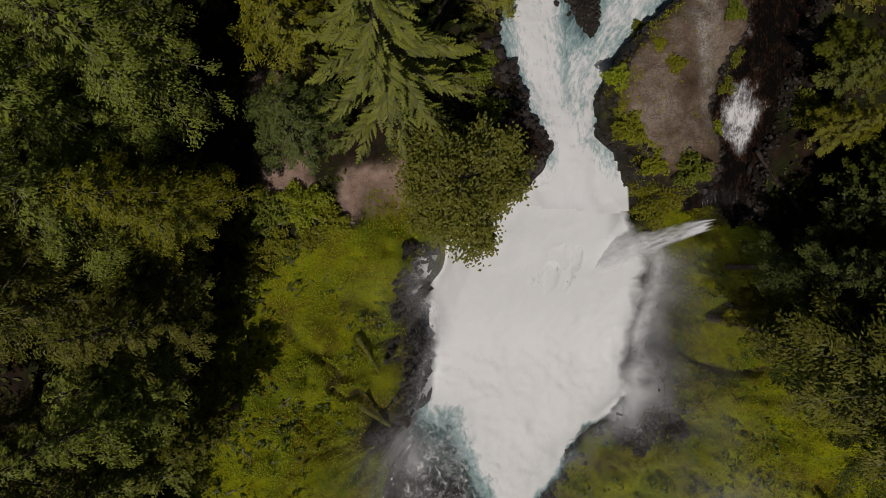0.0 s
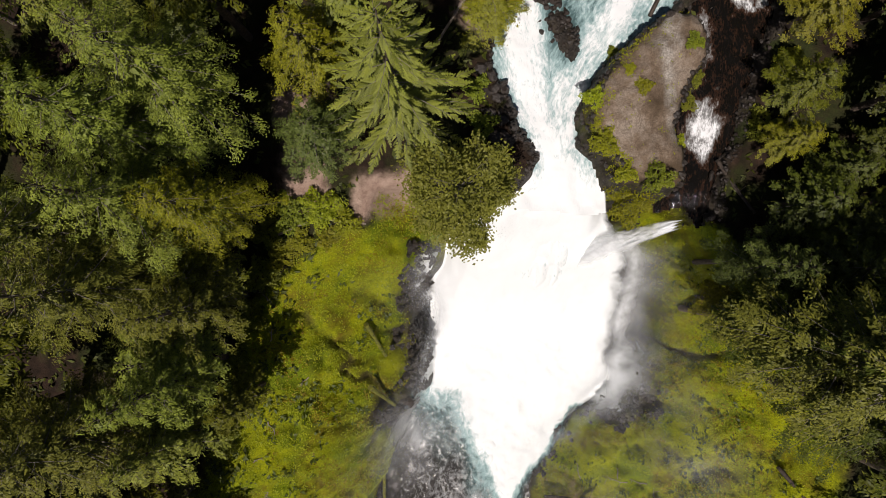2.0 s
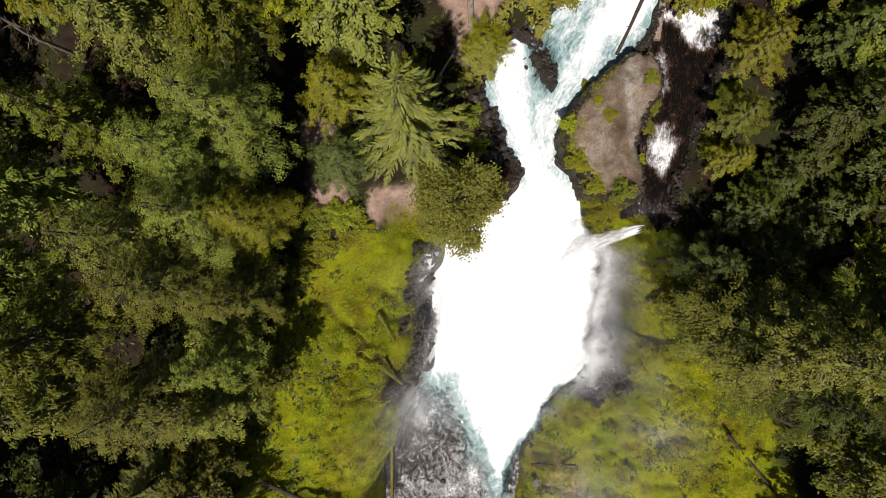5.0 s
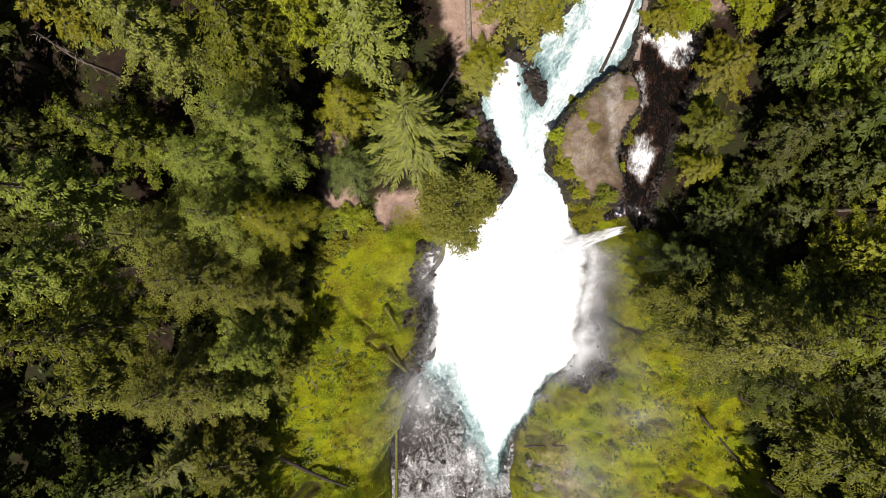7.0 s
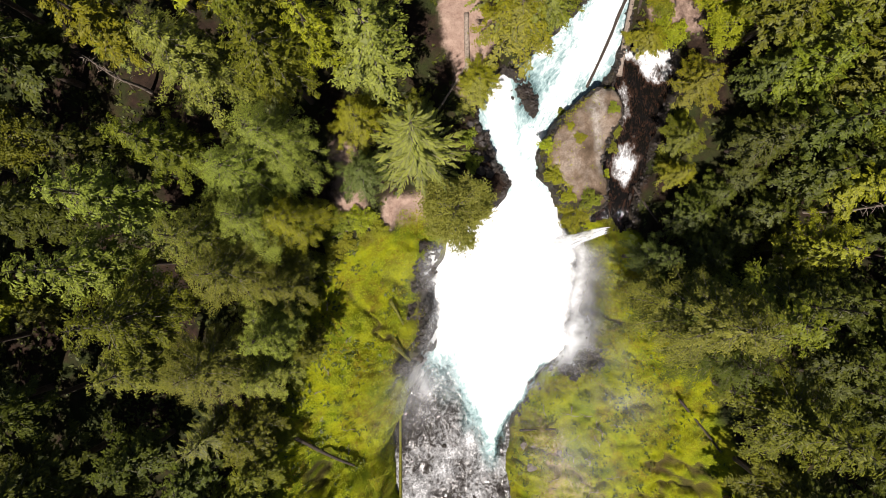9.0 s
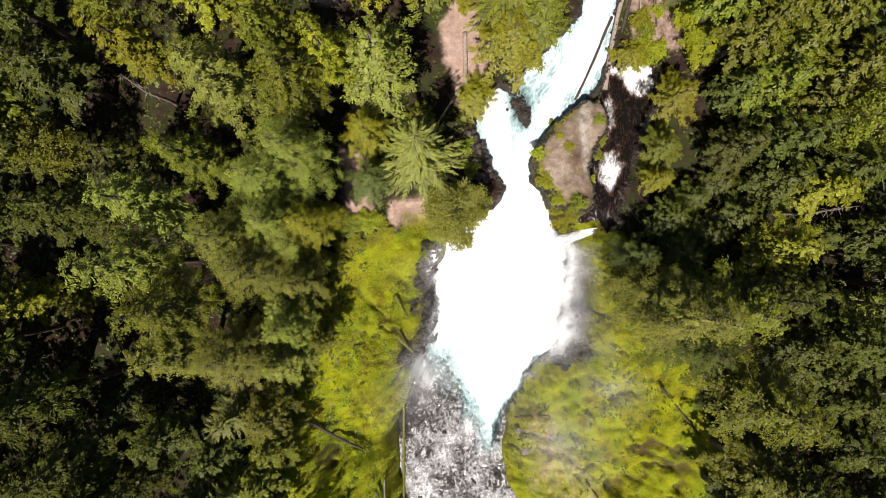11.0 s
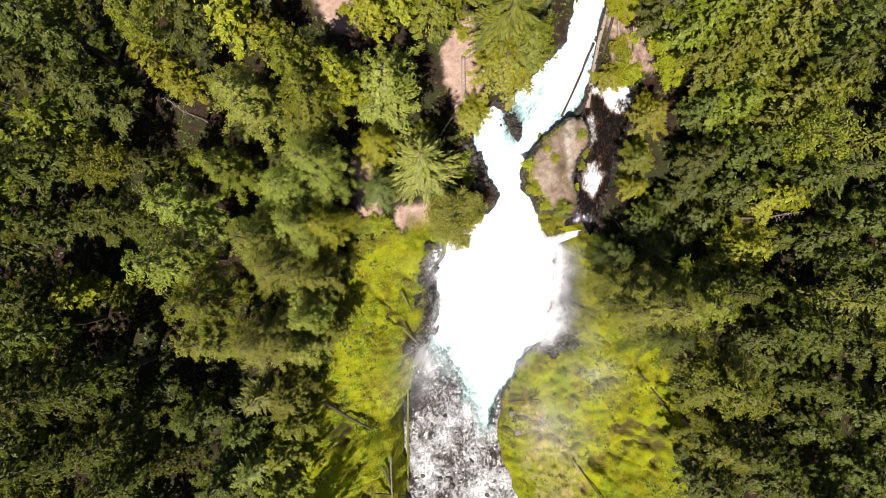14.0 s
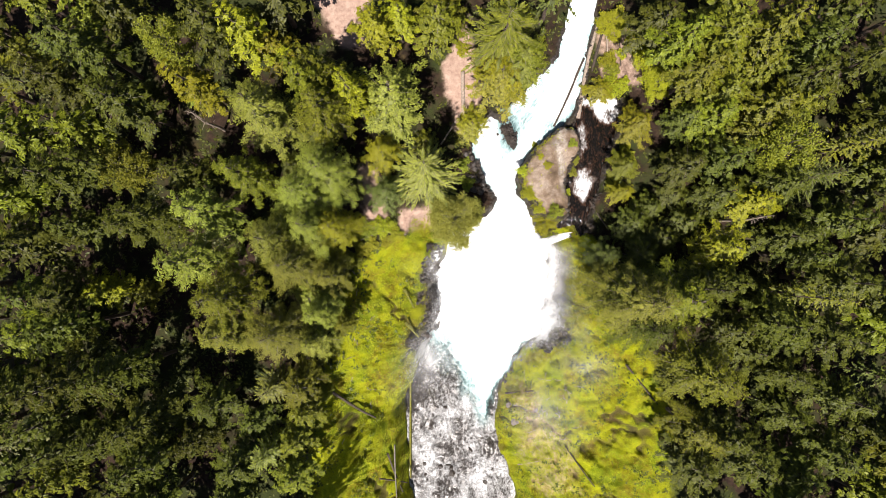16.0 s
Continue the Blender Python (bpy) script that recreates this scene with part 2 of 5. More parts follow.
def whitewater_material():
    """White and blue-green water below the falls, grey broken rapids further down."""
    m, t, b = material("white_water")
    co = t.nodes.new("ShaderNodeTexCoord")
    mp = t.nodes.new("ShaderNodeMapping")
    mp.inputs["Scale"].default_value = (1.0, 0.8, 1)
    t.links.new(co.outputs["Object"], mp.inputs[0])
    n = node(t, "ShaderNodeTexNoise", Scale=0.7, Detail=8.0, Roughness=0.6, Distortion=1.2)
    f = node(t, "ShaderNodeTexNoise", Scale=0.85, Detail=4.0, Roughness=0.52, Distortion=1.8)
    g = node(t, "ShaderNodeTexNoise", Scale=2.8, Detail=4.0, Roughness=0.6, Distortion=1.0)
    for tex in (n, f, g):
        t.links.new(mp.outputs[0], tex.inputs["Vector"])

    def swing(tex, amount):
        return maths(t, "MULTIPLY", maths(t, "SUBTRACT", tex.outputs[0], 0.5), amount)

    calm = mask(t, "bubbles")
    broken = maths(t, "ADD", swing(n, 0.5), maths(t, "ADD", swing(f, 0.78), swing(g, 0.7)))
    milky = maths(t, "ADD", swing(n, 1.1), swing(f, 0.35))
    wild = maths(t, "ADD", maths(t, "MULTIPLY", broken, maths(t, "SUBTRACT", 1.0, calm)), maths(t, "MULTIPLY", milky, calm))
    amount = maths(t, "ADD", mask(t, "foam"), wild, True)
    stops = (0.08, 0.34, 0.58, 0.86)
    c = mixed(t, calm, ramp(t, amount, list(zip(stops, GREY))).outputs[0], ramp(t, amount, list(zip(stops, BLUE_GREEN))).outputs[0])
    t.links.new(c, b.inputs["Base Color"])
    t.links.new(ramp(t, amount, [(0.2, (0.06,) * 3), (0.6, (0.6,) * 3)]).outputs[0], b.inputs["Roughness"])
    b.inputs["IOR"].default_value = 1.33
    bumped(t, b, maths(t, "ADD", n.outputs[0], maths(t, "MULTIPLY", f.outputs[0], 0.4)), 0.35, 0.25)
    fading(t, b)
    return m


def spray_material():
    m, t, b = material("spray")
    n = noise_tex(t, 0.2, 9, 0.62)
    n.inputs["Distortion"].default_value = 0.6
    amount = maths(t, "MULTIPLY", mask(t, "mist"), ramp(t, n.outputs[0], [(0.30, (0.22,) * 3), (0.62, (1, 1, 1))]).outputs[0], True)
    white = node(t, "ShaderNodeBsdfDiffuse", Color=(0.85, 0.87, 0.9, 1))
    lit = node(t, "ShaderNodeBsdfTranslucent", Color=(0.85, 0.87, 0.9, 1))
    both = t.nodes.new("ShaderNodeMixShader")
    t.links.new(white.outputs[0], both.inputs[1])
    t.links.new(lit.outputs[0], both.inputs[2])
    clear = t.nodes.new("ShaderNodeBsdfTransparent")
    mix = t.nodes.new("ShaderNodeMixShader")
    t.links.new(amount, mix.inputs[0])
    t.links.new(clear.outputs[0], mix.inputs[1])
    both.inputs[0].default_value = 0.12
    t.links.new(both.outputs[0], mix.inputs[2])
    t.links.new(mix.outputs[0], t.nodes["Material Output"].inputs[0])
    t.nodes.remove(b)
    return m


NEEDLES = {
    "mid": foliage("needles_green", (0.031, 0.043, 0.004), (0.20, 0.217, 0.012)),
    "yellow": foliage("needles_yellow_green", (0.062, 0.068, 0.004), (0.30, 0.295, 0.010)),
    "pale": foliage("needles_grey_green", (0.058, 0.068, 0.011), (0.275, 0.30, 0.037)),
    # dark green dimmed further: outer and gap trees carry shade in their colour
    "deep": foliage("needles_dimmed_green", (0.018, 0.026, 0.004), (0.108, 0.124, 0.010)),
    "blue": foliage("needles_blue_green", (0.036, 0.054, 0.012), (0.15, 0.185, 0.034)),
}
LEAVES = dict(NEEDLES, yellow=foliage("leaves_bright_green", (0.13, 0.15, 0.005), (0.36, 0.37, 0.013), 0.3), mid=foliage("leaves_green", (0.08, 0.1, 0.006), (0.25, 0.27, 0.02), 0.3),
              pale=foliage("leaves_pale_green", (0.11, 0.12, 0.012), (0.30, 0.31, 0.045), 0.3))
RUST_LEAF = foliage("rusty_tufts", (0.09, 0.065, 0.004), (0.36, 0.28, 0.008), 0.3)
MOSS_LEAF = foliage("moss_tufts", (0.10, 0.13, 0.003), (0.38, 0.39, 0.004), 0.25, 0.2)
FERN_LEAF = foliage("fern_leaves", (0.03, 0.05, 0.006), (0.11, 0.13, 0.015))
BARK = bark_material("bark", (0.035, 0.024, 0.018), (0.14, 0.10, 0.075))
LIMB = bark_material("limb_bark", (0.07, 0.058, 0.045), (0.26, 0.23, 0.19))
DEAD_WOOD = bark_material("bleached_wood", (0.17, 0.13, 0.10), (0.40, 0.33, 0.27))
MOSS_BARK = bark_material("mossy_bark", (0.05, 0.045, 0.01), (0.2, 0.2, 0.015))
DARK_WOOD = bark_material("wet_wood", (0.02, 0.016, 0.012), (0.09, 0.065, 0.05))
WET_ROCK = rock_material("wet_basalt", (0.006, 0.005, 0.004), (0.062, 0.046, 0.037), 0.5)
DRY_ROCK = rock_material("dry_basalt", (0.09, 0.075, 0.06), (0.26, 0.22, 0.19), 0.85)
BLUE_GREEN = ((0.02, 0.028, 0.027), (0.09, 0.155, 0.16), (0.32, 0.46, 0.47), (0.90, 0.92, 0.93))
BROWN = ((0.007, 0.006, 0.005), (0.045, 0.022, 0.013), (0.22, 0.22, 0.22), (0.9, 0.9, 0.92))
GREY = ((0.018, 0.015, 0.013), (0.06, 0.055, 0.052), (0.26, 0.265, 0.27), (0.85, 0.85, 0.87))
RIVER = water_material("river_water", 0.5, (1.2, 0.55, 1), BLUE_GREEN, 0.85, True)
SHALLOW = water_material("shallow_water", 0.8, (1.3, 0.6, 1), BROWN, 1.05)
WHITEWATER = whitewater_material()
FALLING = water_material("falling_water", 0.5, (1.6, 0.5, 0.4), BLUE_GREEN)
SPRAY = spray_material()
GROUND = ground_material()

# ---- the lie of the land ----
ISLAND = [(20.1, 21.9), (18.0, 20.0), (16.0, 17.2), (14.8, 14.0), (15.5, 11.6), (17.0, 9.3), (18.0, 6.6), (19.3, 4.0), (23.7, 3.1),
          (23.8, 5.3), (25.9, 6.6), (25.9, 8.8), (24.6, 12.3), (25.3, 14.9), (26.8, 16.2), (27.6, 18.8), (27.2, 21.9), (25.9, 24.1), (22.8, 24.1)]
MAIN = [(34.0, 70.0), (31.0, 50.0), (29.2, 39.3), (28.3, 34.0), (27.3, 28.6), (24.0, 24.7), (18.9, 21.0), (15.0, 15.0), (15.1, 11.2), (18.1, 8.6), (18.5, 3.0),
        (6.0, 1.5), (6.7, 4.5), (10.3, 9.9), (8.1, 13.5), (5.4, 19.7), (5.9, 24.2), (8.1, 26.9), (13.3, 29.5), (17.9, 34.0), (23.2, 39.4), (26.0, 50.0), (29.0, 70.0)]
SIDE = [(29.0, 32.6), (35.8, 30.8), (36.6, 25.3), (34.8, 21.7), (33.0, 16.3), (32.2, 11.7), (30.5, 8.1), (30.2, 3.6), (27.2, 2.2), (24.0, 3.4),
        (25.0, 6.6), (25.4, 9.6), (24.4, 12.7), (25.4, 16.3), (27.6, 19.9), (26.5, 25.0), (27.5, 29.0)]
FOAM = [(11.0, 10.0), (8.0, 7.0), (5.5, 3.6), (-1.0, 0.4), (-3.0, -4.6), (-0.2, -9.0), (-2.4, -17.0), (-4.4, -22.6), (-4.2, -28.0), (-1.6, -33.0), (3.8, -38.0), (4.6, -44.5),
        (9.4, -44.5), (9.6, -40.0), (10.4, -36.5), (13.4, -31.0), (16.2, -27.0), (18.2, -23.2), (23.6, -22.0), (25.4, -18.6), (25.0, -11.6), (24.0, -1.0), (22.0, 2.0), (18.6, 4.6), (17.6, 8.4), (14.6, 10.4)]
SOILS = [[(-9.6, 6.8), (-4.4, 8.6), (-2.0, 7.7), (-2.6, 4.6), (-9.6, 2.6)], [(-17.6, 17.0), (-15.0, 15.8), (-13.4, 10.1), (-11.1, 4.2), (-17.8, 4.4)],
         [(-0.8, 36.6), (4.5, 46.7), (8.2, 34.2), (4.2, 22.4), (1.6, 25.3), (0.3, 33.3)], [(-30.7, 56.2), (-14.3, 56.2), (-18.0, 41.0), (-21.9, 41.1)],
         [(30.2, 44.9), (46.6, 46.0), (43.9, 32.3), (38.4, 33.6), (31.4, 34.7)]]
RIFFLE = [(27.2, 17.0), (29.6, 16.4), (31.2, 13.6), (30.4, 10.6), (28.8, 8.6), (27.2, 10.4), (25.8, 12.6), (26.4, 14.6)]
INLET = [(29.2, 33.0), (33.2, 32.6), (36.2, 30.0), (35.2, 26.4), (31.4, 26.8), (28.6, 29.0)]
LEDGE = [(9.2, 27.4), (11.0, 25.6), (12.0, 23.0), (13.2, 20.0), (14.4, 19.2), (15.0, 20.8), (14.4, 23.4), (13.4, 25.6), (12.6, 28.0)]
FALL_Y = [8.0, 2.0, -6.0, -12.0, -20.0, -28.0, -36.0, -46.0, -60.0, -100.0]
FLOOR_W = [4.0, 1.5, -0.5, -0.5, -2.5, -7.0, -9.0, -9.0, -8.6, -7.0]
FLOOR_E = [20.0, 25.0, 28.0, 28.5, 24.6, 15.6, 10.8, 13.0, 14.2, 18.0]
RIM_W = [-8.0, -11.0, -17.0, -19.0, -22.0, -24.0, -25.5, -27.0, -29.0, -33.0]
RIM_E = [24.0, 29.0, 36.0, 39.0, 42.0, 45.0, 47.0, 48.0, 50.0, 54.0]


def level(x, y):
    """The wooded upland, without the gorge."""
    return 0.06 * np.maximum(0, y - 10) - 0.09 * np.maximum(0, -x - 40) + 0.8 * fbm(x, y, 26, 3, 5) * smooth(8, 25, np.hypot(x - 15, y - 10))


def bed(y):
    return -26.0 + 0.05 * np.minimum(0, y + 20)


def gorge(x, y):
    """0 on the upland, 1 on the gorge floor."""
    s = -np.asarray(y, float)
    ys = [-v for v in FALL_Y]
    fw, fe, rw, re = (np.interp(s, ys, v) for v in (FLOOR_W, FLOOR_E, RIM_W, RIM_E))
    wob = 1.6 * fbm(x, y, 9, 3, 21)
    west = np.clip((x + wob - rw) / (fw - rw), 0, 1)
    east = np.clip((re - x + wob) / (re - fe), 0, 1)
    west = 0.72 * west ** 1.1 + 0.28 * smooth(0.82, 1.0, west)
    east = 0.8 * east ** 0.95 + 0.2 * smooth(0.85, 1.0, east)
    head = smooth(-2.5, 4.0, 4.5 - y + 0.9 * vnoise(x, y, 4, 3))
    return np.minimum(np.minimum(west, east), head)


def gully(x, y):
    """Narrow winding hollows in the mossy slopes."""
    lines = np.minimum(np.abs(fbm(x + 0.3 * y, y, 9, 4, 61)), 0.5 * np.abs(fbm(x, y + 0.5 * x, 6, 4, 66)) + 0.08)
    return smooth(0.14, 0.03, lines) * smooth(-0.35, 0.2, fbm(x, y, 8, 2, 62))


def ground_height(x, y):
    x, y = np.asarray(x, float), np.asarray(y, float)
    g = gorge(x, y)
    z = level(x, y) * (1 - g) + bed(y) * g
    on_slope = smooth(0.03, 0.2, g) * smooth(1.0, 0.9, g)
    z = z + on_slope * (1.2 * fbm(x, y, 7, 4, 31) + 0.7 * np.abs(vnoise(x + 0.4 * y, y, 2.4, 8)) + 0.75 * np.abs(vnoise(x - 0.3 * y, y, 1.3, 18)) - 1.1 * smooth(0.15, 0.75, fbm(x + 5, y, 3.4, 3, 28)) - 1.3 * gully(x, y))
    shore = signed(x, y, FOAM)
    crag = np.where(x > 14, 0.45, 1.0) * smooth(6.0, 2.0, shore) * smooth(-0.8, 1.2, shore) * smooth(0.2, 0.5, g) * smooth(-34, -26, y)
    z = z + crag * (0.9 * np.abs(fbm(x, y, 3.2, 3, 33)) + 0.6 * np.abs(fbm(x - 0.5 * y, y, 1.7, 2, 34)) - 0.6)
    water = np.minimum(signed(x, y, MAIN), signed(x, y, SIDE))
    z = z - 2.6 * smooth(0.5, -0.9, water + 0.35 * vnoise(x, y, 1.6, 4)) * smooth(0.6, 0.1, g)
    z = z + smooth(0.5, -0.5, signed(x, y, LEDGE) + 0.5 * vnoise(x, y, 1.2, 55)) * (2.25 + 1.3 * fbm(x, y, 1.3, 3, 56))
    isle = signed(x, y, ISLAND)
    rise = smooth(0.15, -0.2, isle + 0.35 * vnoise(x, y, 1.3, 9))
    z = z + rise * (3.7 + 0.7 * fbm(x, y, 5, 4, 17) + 0.4 * np.abs(fbm(x, y, 1.4, 3, 19)) - 0.8 * smooth(-1.6, 0.0, isle)) * smooth(0.75, 0.2, g)
    return z + 0.10 * fbm(x, y, 1.3, 3, 40) - 1.0 * smooth(0.93, 1.0, g)


def spread(fine_from, fine_to, step, far):
    """Even steps in the middle, ever wider ones out to the distance."""
    mid = np.arange(fine_from, fine_to + step / 2, step)
    out, gap, v = [], step, 0.0
    while v < far:
        gap *= 1.35
        v += gap
        out.append(v)
    return np.concatenate([fine_from - np.array(out[::-1]), mid, fine_to + np.array(out)])


gx, gy = np.meshgrid(spread(-46, 62, 0.42, 1500), spread(-68, 60, 0.42, 1500))
gz = ground_height(gx, gy)
gg = gorge(gx, gy)
steep = np.hypot(np.gradient(gz, axis=0) / np.gradient(gy, axis=0), np.gradient(gz, axis=1) / np.gradient(gx, axis=1))
isle = signed(gx, gy, ISLAND)
banks = np.minimum(signed(gx, gy, MAIN), signed(gx, gy, SIDE))
BARE = [(14.6, -34.0), (20.0, -32.6), (22.6, -38.0), (27.6, -45.0), (29.6, -57.0), (22.0, -60.0), (18.0, -47.0)]
soil = np.max([smooth(0.8, -0.8, signed(gx, gy, p) + 0.9 * fbm(gx, gy, 3, 3, 12)) for p in SOILS[:4]] + [0.6 * smooth(0.5, -1.0, signed(gx, gy, SOILS[4]) + 1.6 * fbm(gx, gy, 3, 3, 12))], axis=0)
soil = np.maximum(soil, 0.36 * smooth(1.5, -2.0, signed(gx, gy, BARE) + 2.2 * fbm(gx, gy, 3.5, 4, 16)))
on_isle = smooth(0.2, -0.45, isle) * smooth(2.4, 1.3, steep)
tufted = smooth(0.15, -0.15, isle) * smooth(-1.5, -0.3, isle + 1.3 * fbm(gx, gy, 2.2, 3, 87)) * smooth(23.5, 19.5, gx + 0.3 * (gy - 6)) 
verge = np.maximum(gg, np.where(gx < 6, gorge(gx + 4.5, gy), gorge(gx - 1.5, gy)) * smooth(3.0, 0.0, gy))
moss = np.maximum(smooth(0.02, 0.10, verge + 0.03 * vnoise(gx, gy, 3, 6)), tufted * smooth(-0.1, 0.5, fbm(gx, gy, 2.6, 3, 88) + 0.35))
on_isle = on_isle * (1 - moss)
gravel = on_isle * smooth(1.5, 0.3, np.abs(gx - 23.2 - 0.10 * (20 - gy) + 0.8 * fbm(gx, gy, 3, 3, 77))) * smooth(9, 13, gy)
shore = signed(gx, gy, FOAM)
wide = np.where(gx < 10, 5.5, 2.4 + 3.4 * smooth(18, 24, gx) * smooth(-27, -18, gy))
wet = smooth(wide, 0.5 * wide, shore + 1.9 * fbm(gx, gy, 4, 5, 14)) * smooth(0.3, 0.6, gg) * np.where(gx < 10, smooth(-40, -30, gy), smooth(-44, -36, gy)) * smooth(0.5, -3.0, gy + 1.5 * fbm(gx, gy, 3, 2, 13))
rock = np.maximum(np.maximum(wet * np.where(gx < 10, 1.0, 0.9), smooth(0.955, 0.985, gg)), smooth(0.7, -0.1, banks + 0.5 * fbm(gx, gy, 1.8, 3, 15)) * smooth(0.3, 0.1, gg) * smooth(0.1, -0.6, -isle))
rock = np.maximum(rock, smooth(0.8, 0.0, signed(gx, gy, LEDGE)))
rock = np.maximum(rock, smooth(1.6, 2.6, steep) * smooth(0.6, -0.4, isle))
rock = rock * (1 - 0.85 * tufted * smooth(-0.3, 0.2, fbm(gx, gy, 1.6, 2, 89)))
ground = thing("ground", "mossy gorge slopes, brown soil and forest floor", "ground", kind="structure",
               data=mesh_of("ground", np.stack([gx, gy, gz], -1).reshape(-1, 3), sheet_faces(gx.shape[1], gx.shape[0]), GROUND, True,
                            {"moss": moss, "soil": soil, "rock": rock, "isle": on_isle, "gravel": gravel, "crack": gully(gx, gy) * smooth(0.04, 0.12, gg)}))


# ---- water ----
def water_sheet(name, label, x0, x1, y0, y1, step, keep, height, foam, mat, bubbles=None, course=None):
    x, y = np.meshgrid(np.arange(x0, x1, step), np.arange(y0, y1, step))
    z = height(x, y)
    faces = sheet_faces(x.shape[1], x.shape[0])
    inside = keep(x, y).ravel()
    faces = faces[inside[faces].any(axis=1)]
    v, f, m = trimmed(np.stack([x, y, z], -1).reshape(-1, 3), faces, {"foam": foam(x, y), "bubbles": bubbles(x, y) if bubbles else 0 * x, **(course(x, y) if course else {})})
    return thing(name, label, "water", kind="structure", data=mesh_of(name, v, f, mat, True, m))


def river_top(x, y):
    ripple = 0.16 * fbm(x, y * 0.6, 2.2, 4, 50) + 0.08 * np.abs(vnoise(x, y, 0.7, 51))
    return -1.35 + 0.055 * np.maximum(0, y - 10) - 1.2 * smooth(12, 4, y) + ripple + 0.5 * smooth(16, 22, y)


def from_line(x, y, line):
    """Distance to a bent line in the plan."""
    best = np.full(np.shape(x), 1e9)
    for (ax, ay), (bx, by) in zip(line, line[1:]):
        ex, ey = bx - ax, by - ay
        s = np.clip(((x - ax) * ex + (y - ay) * ey) / (ex * ex + ey * ey), 0, 1)
        best = np.minimum(best, np.hypot(x - ax - s * ex, y - ay - s * ey))
    return best


WEST_ARM = [(8.4, 26.5), (8.0, 22.0), (9.4, 17.0), (11.2, 12.5), (12.6, 9.0), (12.6, 2.0)]
EAST_ARM = [(30.0, 60.0), (26.5, 39.0), (23.0, 31.0), (19.0, 25.5), (15.4, 20.0), (13.6, 15.6), (13.6, 9.0), (13.6, 2.0)]


def along_line(x, y, line):
    """Distance to a bent line, the side it lies on, and the way along the line."""
    best, side, way, run = np.full(np.shape(x), 1e9), 0 * x, 0 * x, 0.0
    for (ax, ay), (bx, by) in zip(line, line[1:]):
        ex, ey = bx - ax, by - ay
        n = math.hypot(ex, ey)
        s = np.clip(((x - ax) * ex + (y - ay) * ey) / (n * n), 0, 1)
        dist = np.hypot(x - ax - s * ex, y - ay - s * ey)
        near = dist < best
        best = np.where(near, dist, best)
        side = np.where(near, ((x - ax) * ey - (y - ay) * ex) / n, side)
        way = np.where(near, run + s * n, way)
        run += n
    return best, side, way


def river_course(x, y):
    """The current's own coordinates: across it and downstream."""
    dw, sw, ww = along_line(x, y, WEST_ARM)
    de, se, we = along_line(x, y, EAST_ARM)
    west = dw < de - 0.6
    way = [sum(math.dist(a, b) for a, b in zip(line, line[1:])) for line in (WEST_ARM, EAST_ARM)]
    return {"across": np.where(west, sw, se - 1.0), "downstream": np.where(west, ww, we + way[0] - way[1]),
            "body": 2.0 - 2.6 * smooth(-0.9, 0.5, signed(x, y, MAIN)) * smooth(11, 7, y)}


def river_foam(x, y):
    bank = signed(x, y, MAIN)
    wobble = 0.8 * fbm(x, y * 0.5, 3.5, 3, 52)
    white = np.maximum(0.95 * smooth(3.0, 0.6, from_line(x, y, WEST_ARM) + wobble), (0.62 + 0.35 * smooth(22, 28, y)) * smooth(3.6, 0.8, from_line(x, y, EAST_ARM) + wobble))
    return 0.52 + 0.12 * smooth(24, 32, y) + 0.42 * white + 0.6 * smooth(11, 4, y) - 0.08 * smooth(-1.2, 0.2, bank) * smooth(8, 14, y) - 0.2 * smooth(1.5, -0.5, signed(x, y, LEDGE))


water_sheet("river", "white and blue-green river rushing to the falls", 2, 36, 1.5, 70, 0.25,
            lambda x, y: (signed(x, y, MAIN) < 0.8) & (gorge(x, y) < 0.5), river_top, river_foam, RIVER, course=river_course)
water_sheet("side_channel", "dark shallow side channel with white riffles", 22, 39, 0, 36, 0.25,
            lambda x, y: (signed(x, y, SIDE) < 0.6) & (gorge(x, y) < 0.35),
            lambda x, y: -1.6 + 0.05 * np.maximum(0, y - 10) + 0.5 * smooth(11, 18, y) - 0.6 * smooth(7, 3, y) + 0.07 * fbm(x, y, 1.1, 4, 60),
            lambda x, y: 0.06 + 0.72 * smooth(0.9, -1.4, signed(x, y, RIFFLE) + 0.9 * fbm(x, y, 1.6, 3, 62)) + 0.8 * smooth(1.2, -1.4, signed(x, y, INLET) + 1.2 * fbm(x, y, 2.0, 3, 63))
            + 0.4 * smooth(1.2, 0.2, np.abs(x - 28.3 + 0.8 * fbm(x, y, 3, 2, 64))) * smooth(17, 21, y) * smooth(28, 24, y), SHALLOW)


def foam_top(x, y):
    mound = 15.0 * smooth(-14, 5, y) * smooth(-6, 6, x) * smooth(44.0, 30.0, x) + 2.2 * smooth(-30, -10, y)
    lumps = 0.3 * fbm(x, y, 4.5, 4, 70) * smooth(-40, -18, y) + 0.12 * fbm(x, y, 1.1, 3, 73)
    low = bed(y) + 0.7 + mound + lumps - 4.0 * smooth(0.9, 3.2, signed(x, y, FOAM) + 0.7 * fbm(x, y, 2.6, 3, 75))
    top = smooth(0.0, 8.0, y + 0.8 * vnoise(x, y, 3, 76)) * smooth(4.0, 8.0, x) * smooth(19.5, 17.0, x)
    rim = signed(x, y, FOAM)
    skirt = smooth(-2.5, -0.5, rim) * smooth(2.0, -1.0, y)
    low = np.where(skirt > 0, np.maximum(low, low * (1 - skirt) + skirt * (ground_height(x, y) + 0.35)), low)
    return low * (1 - top) + (river_top(x, y) - 0.05) * top


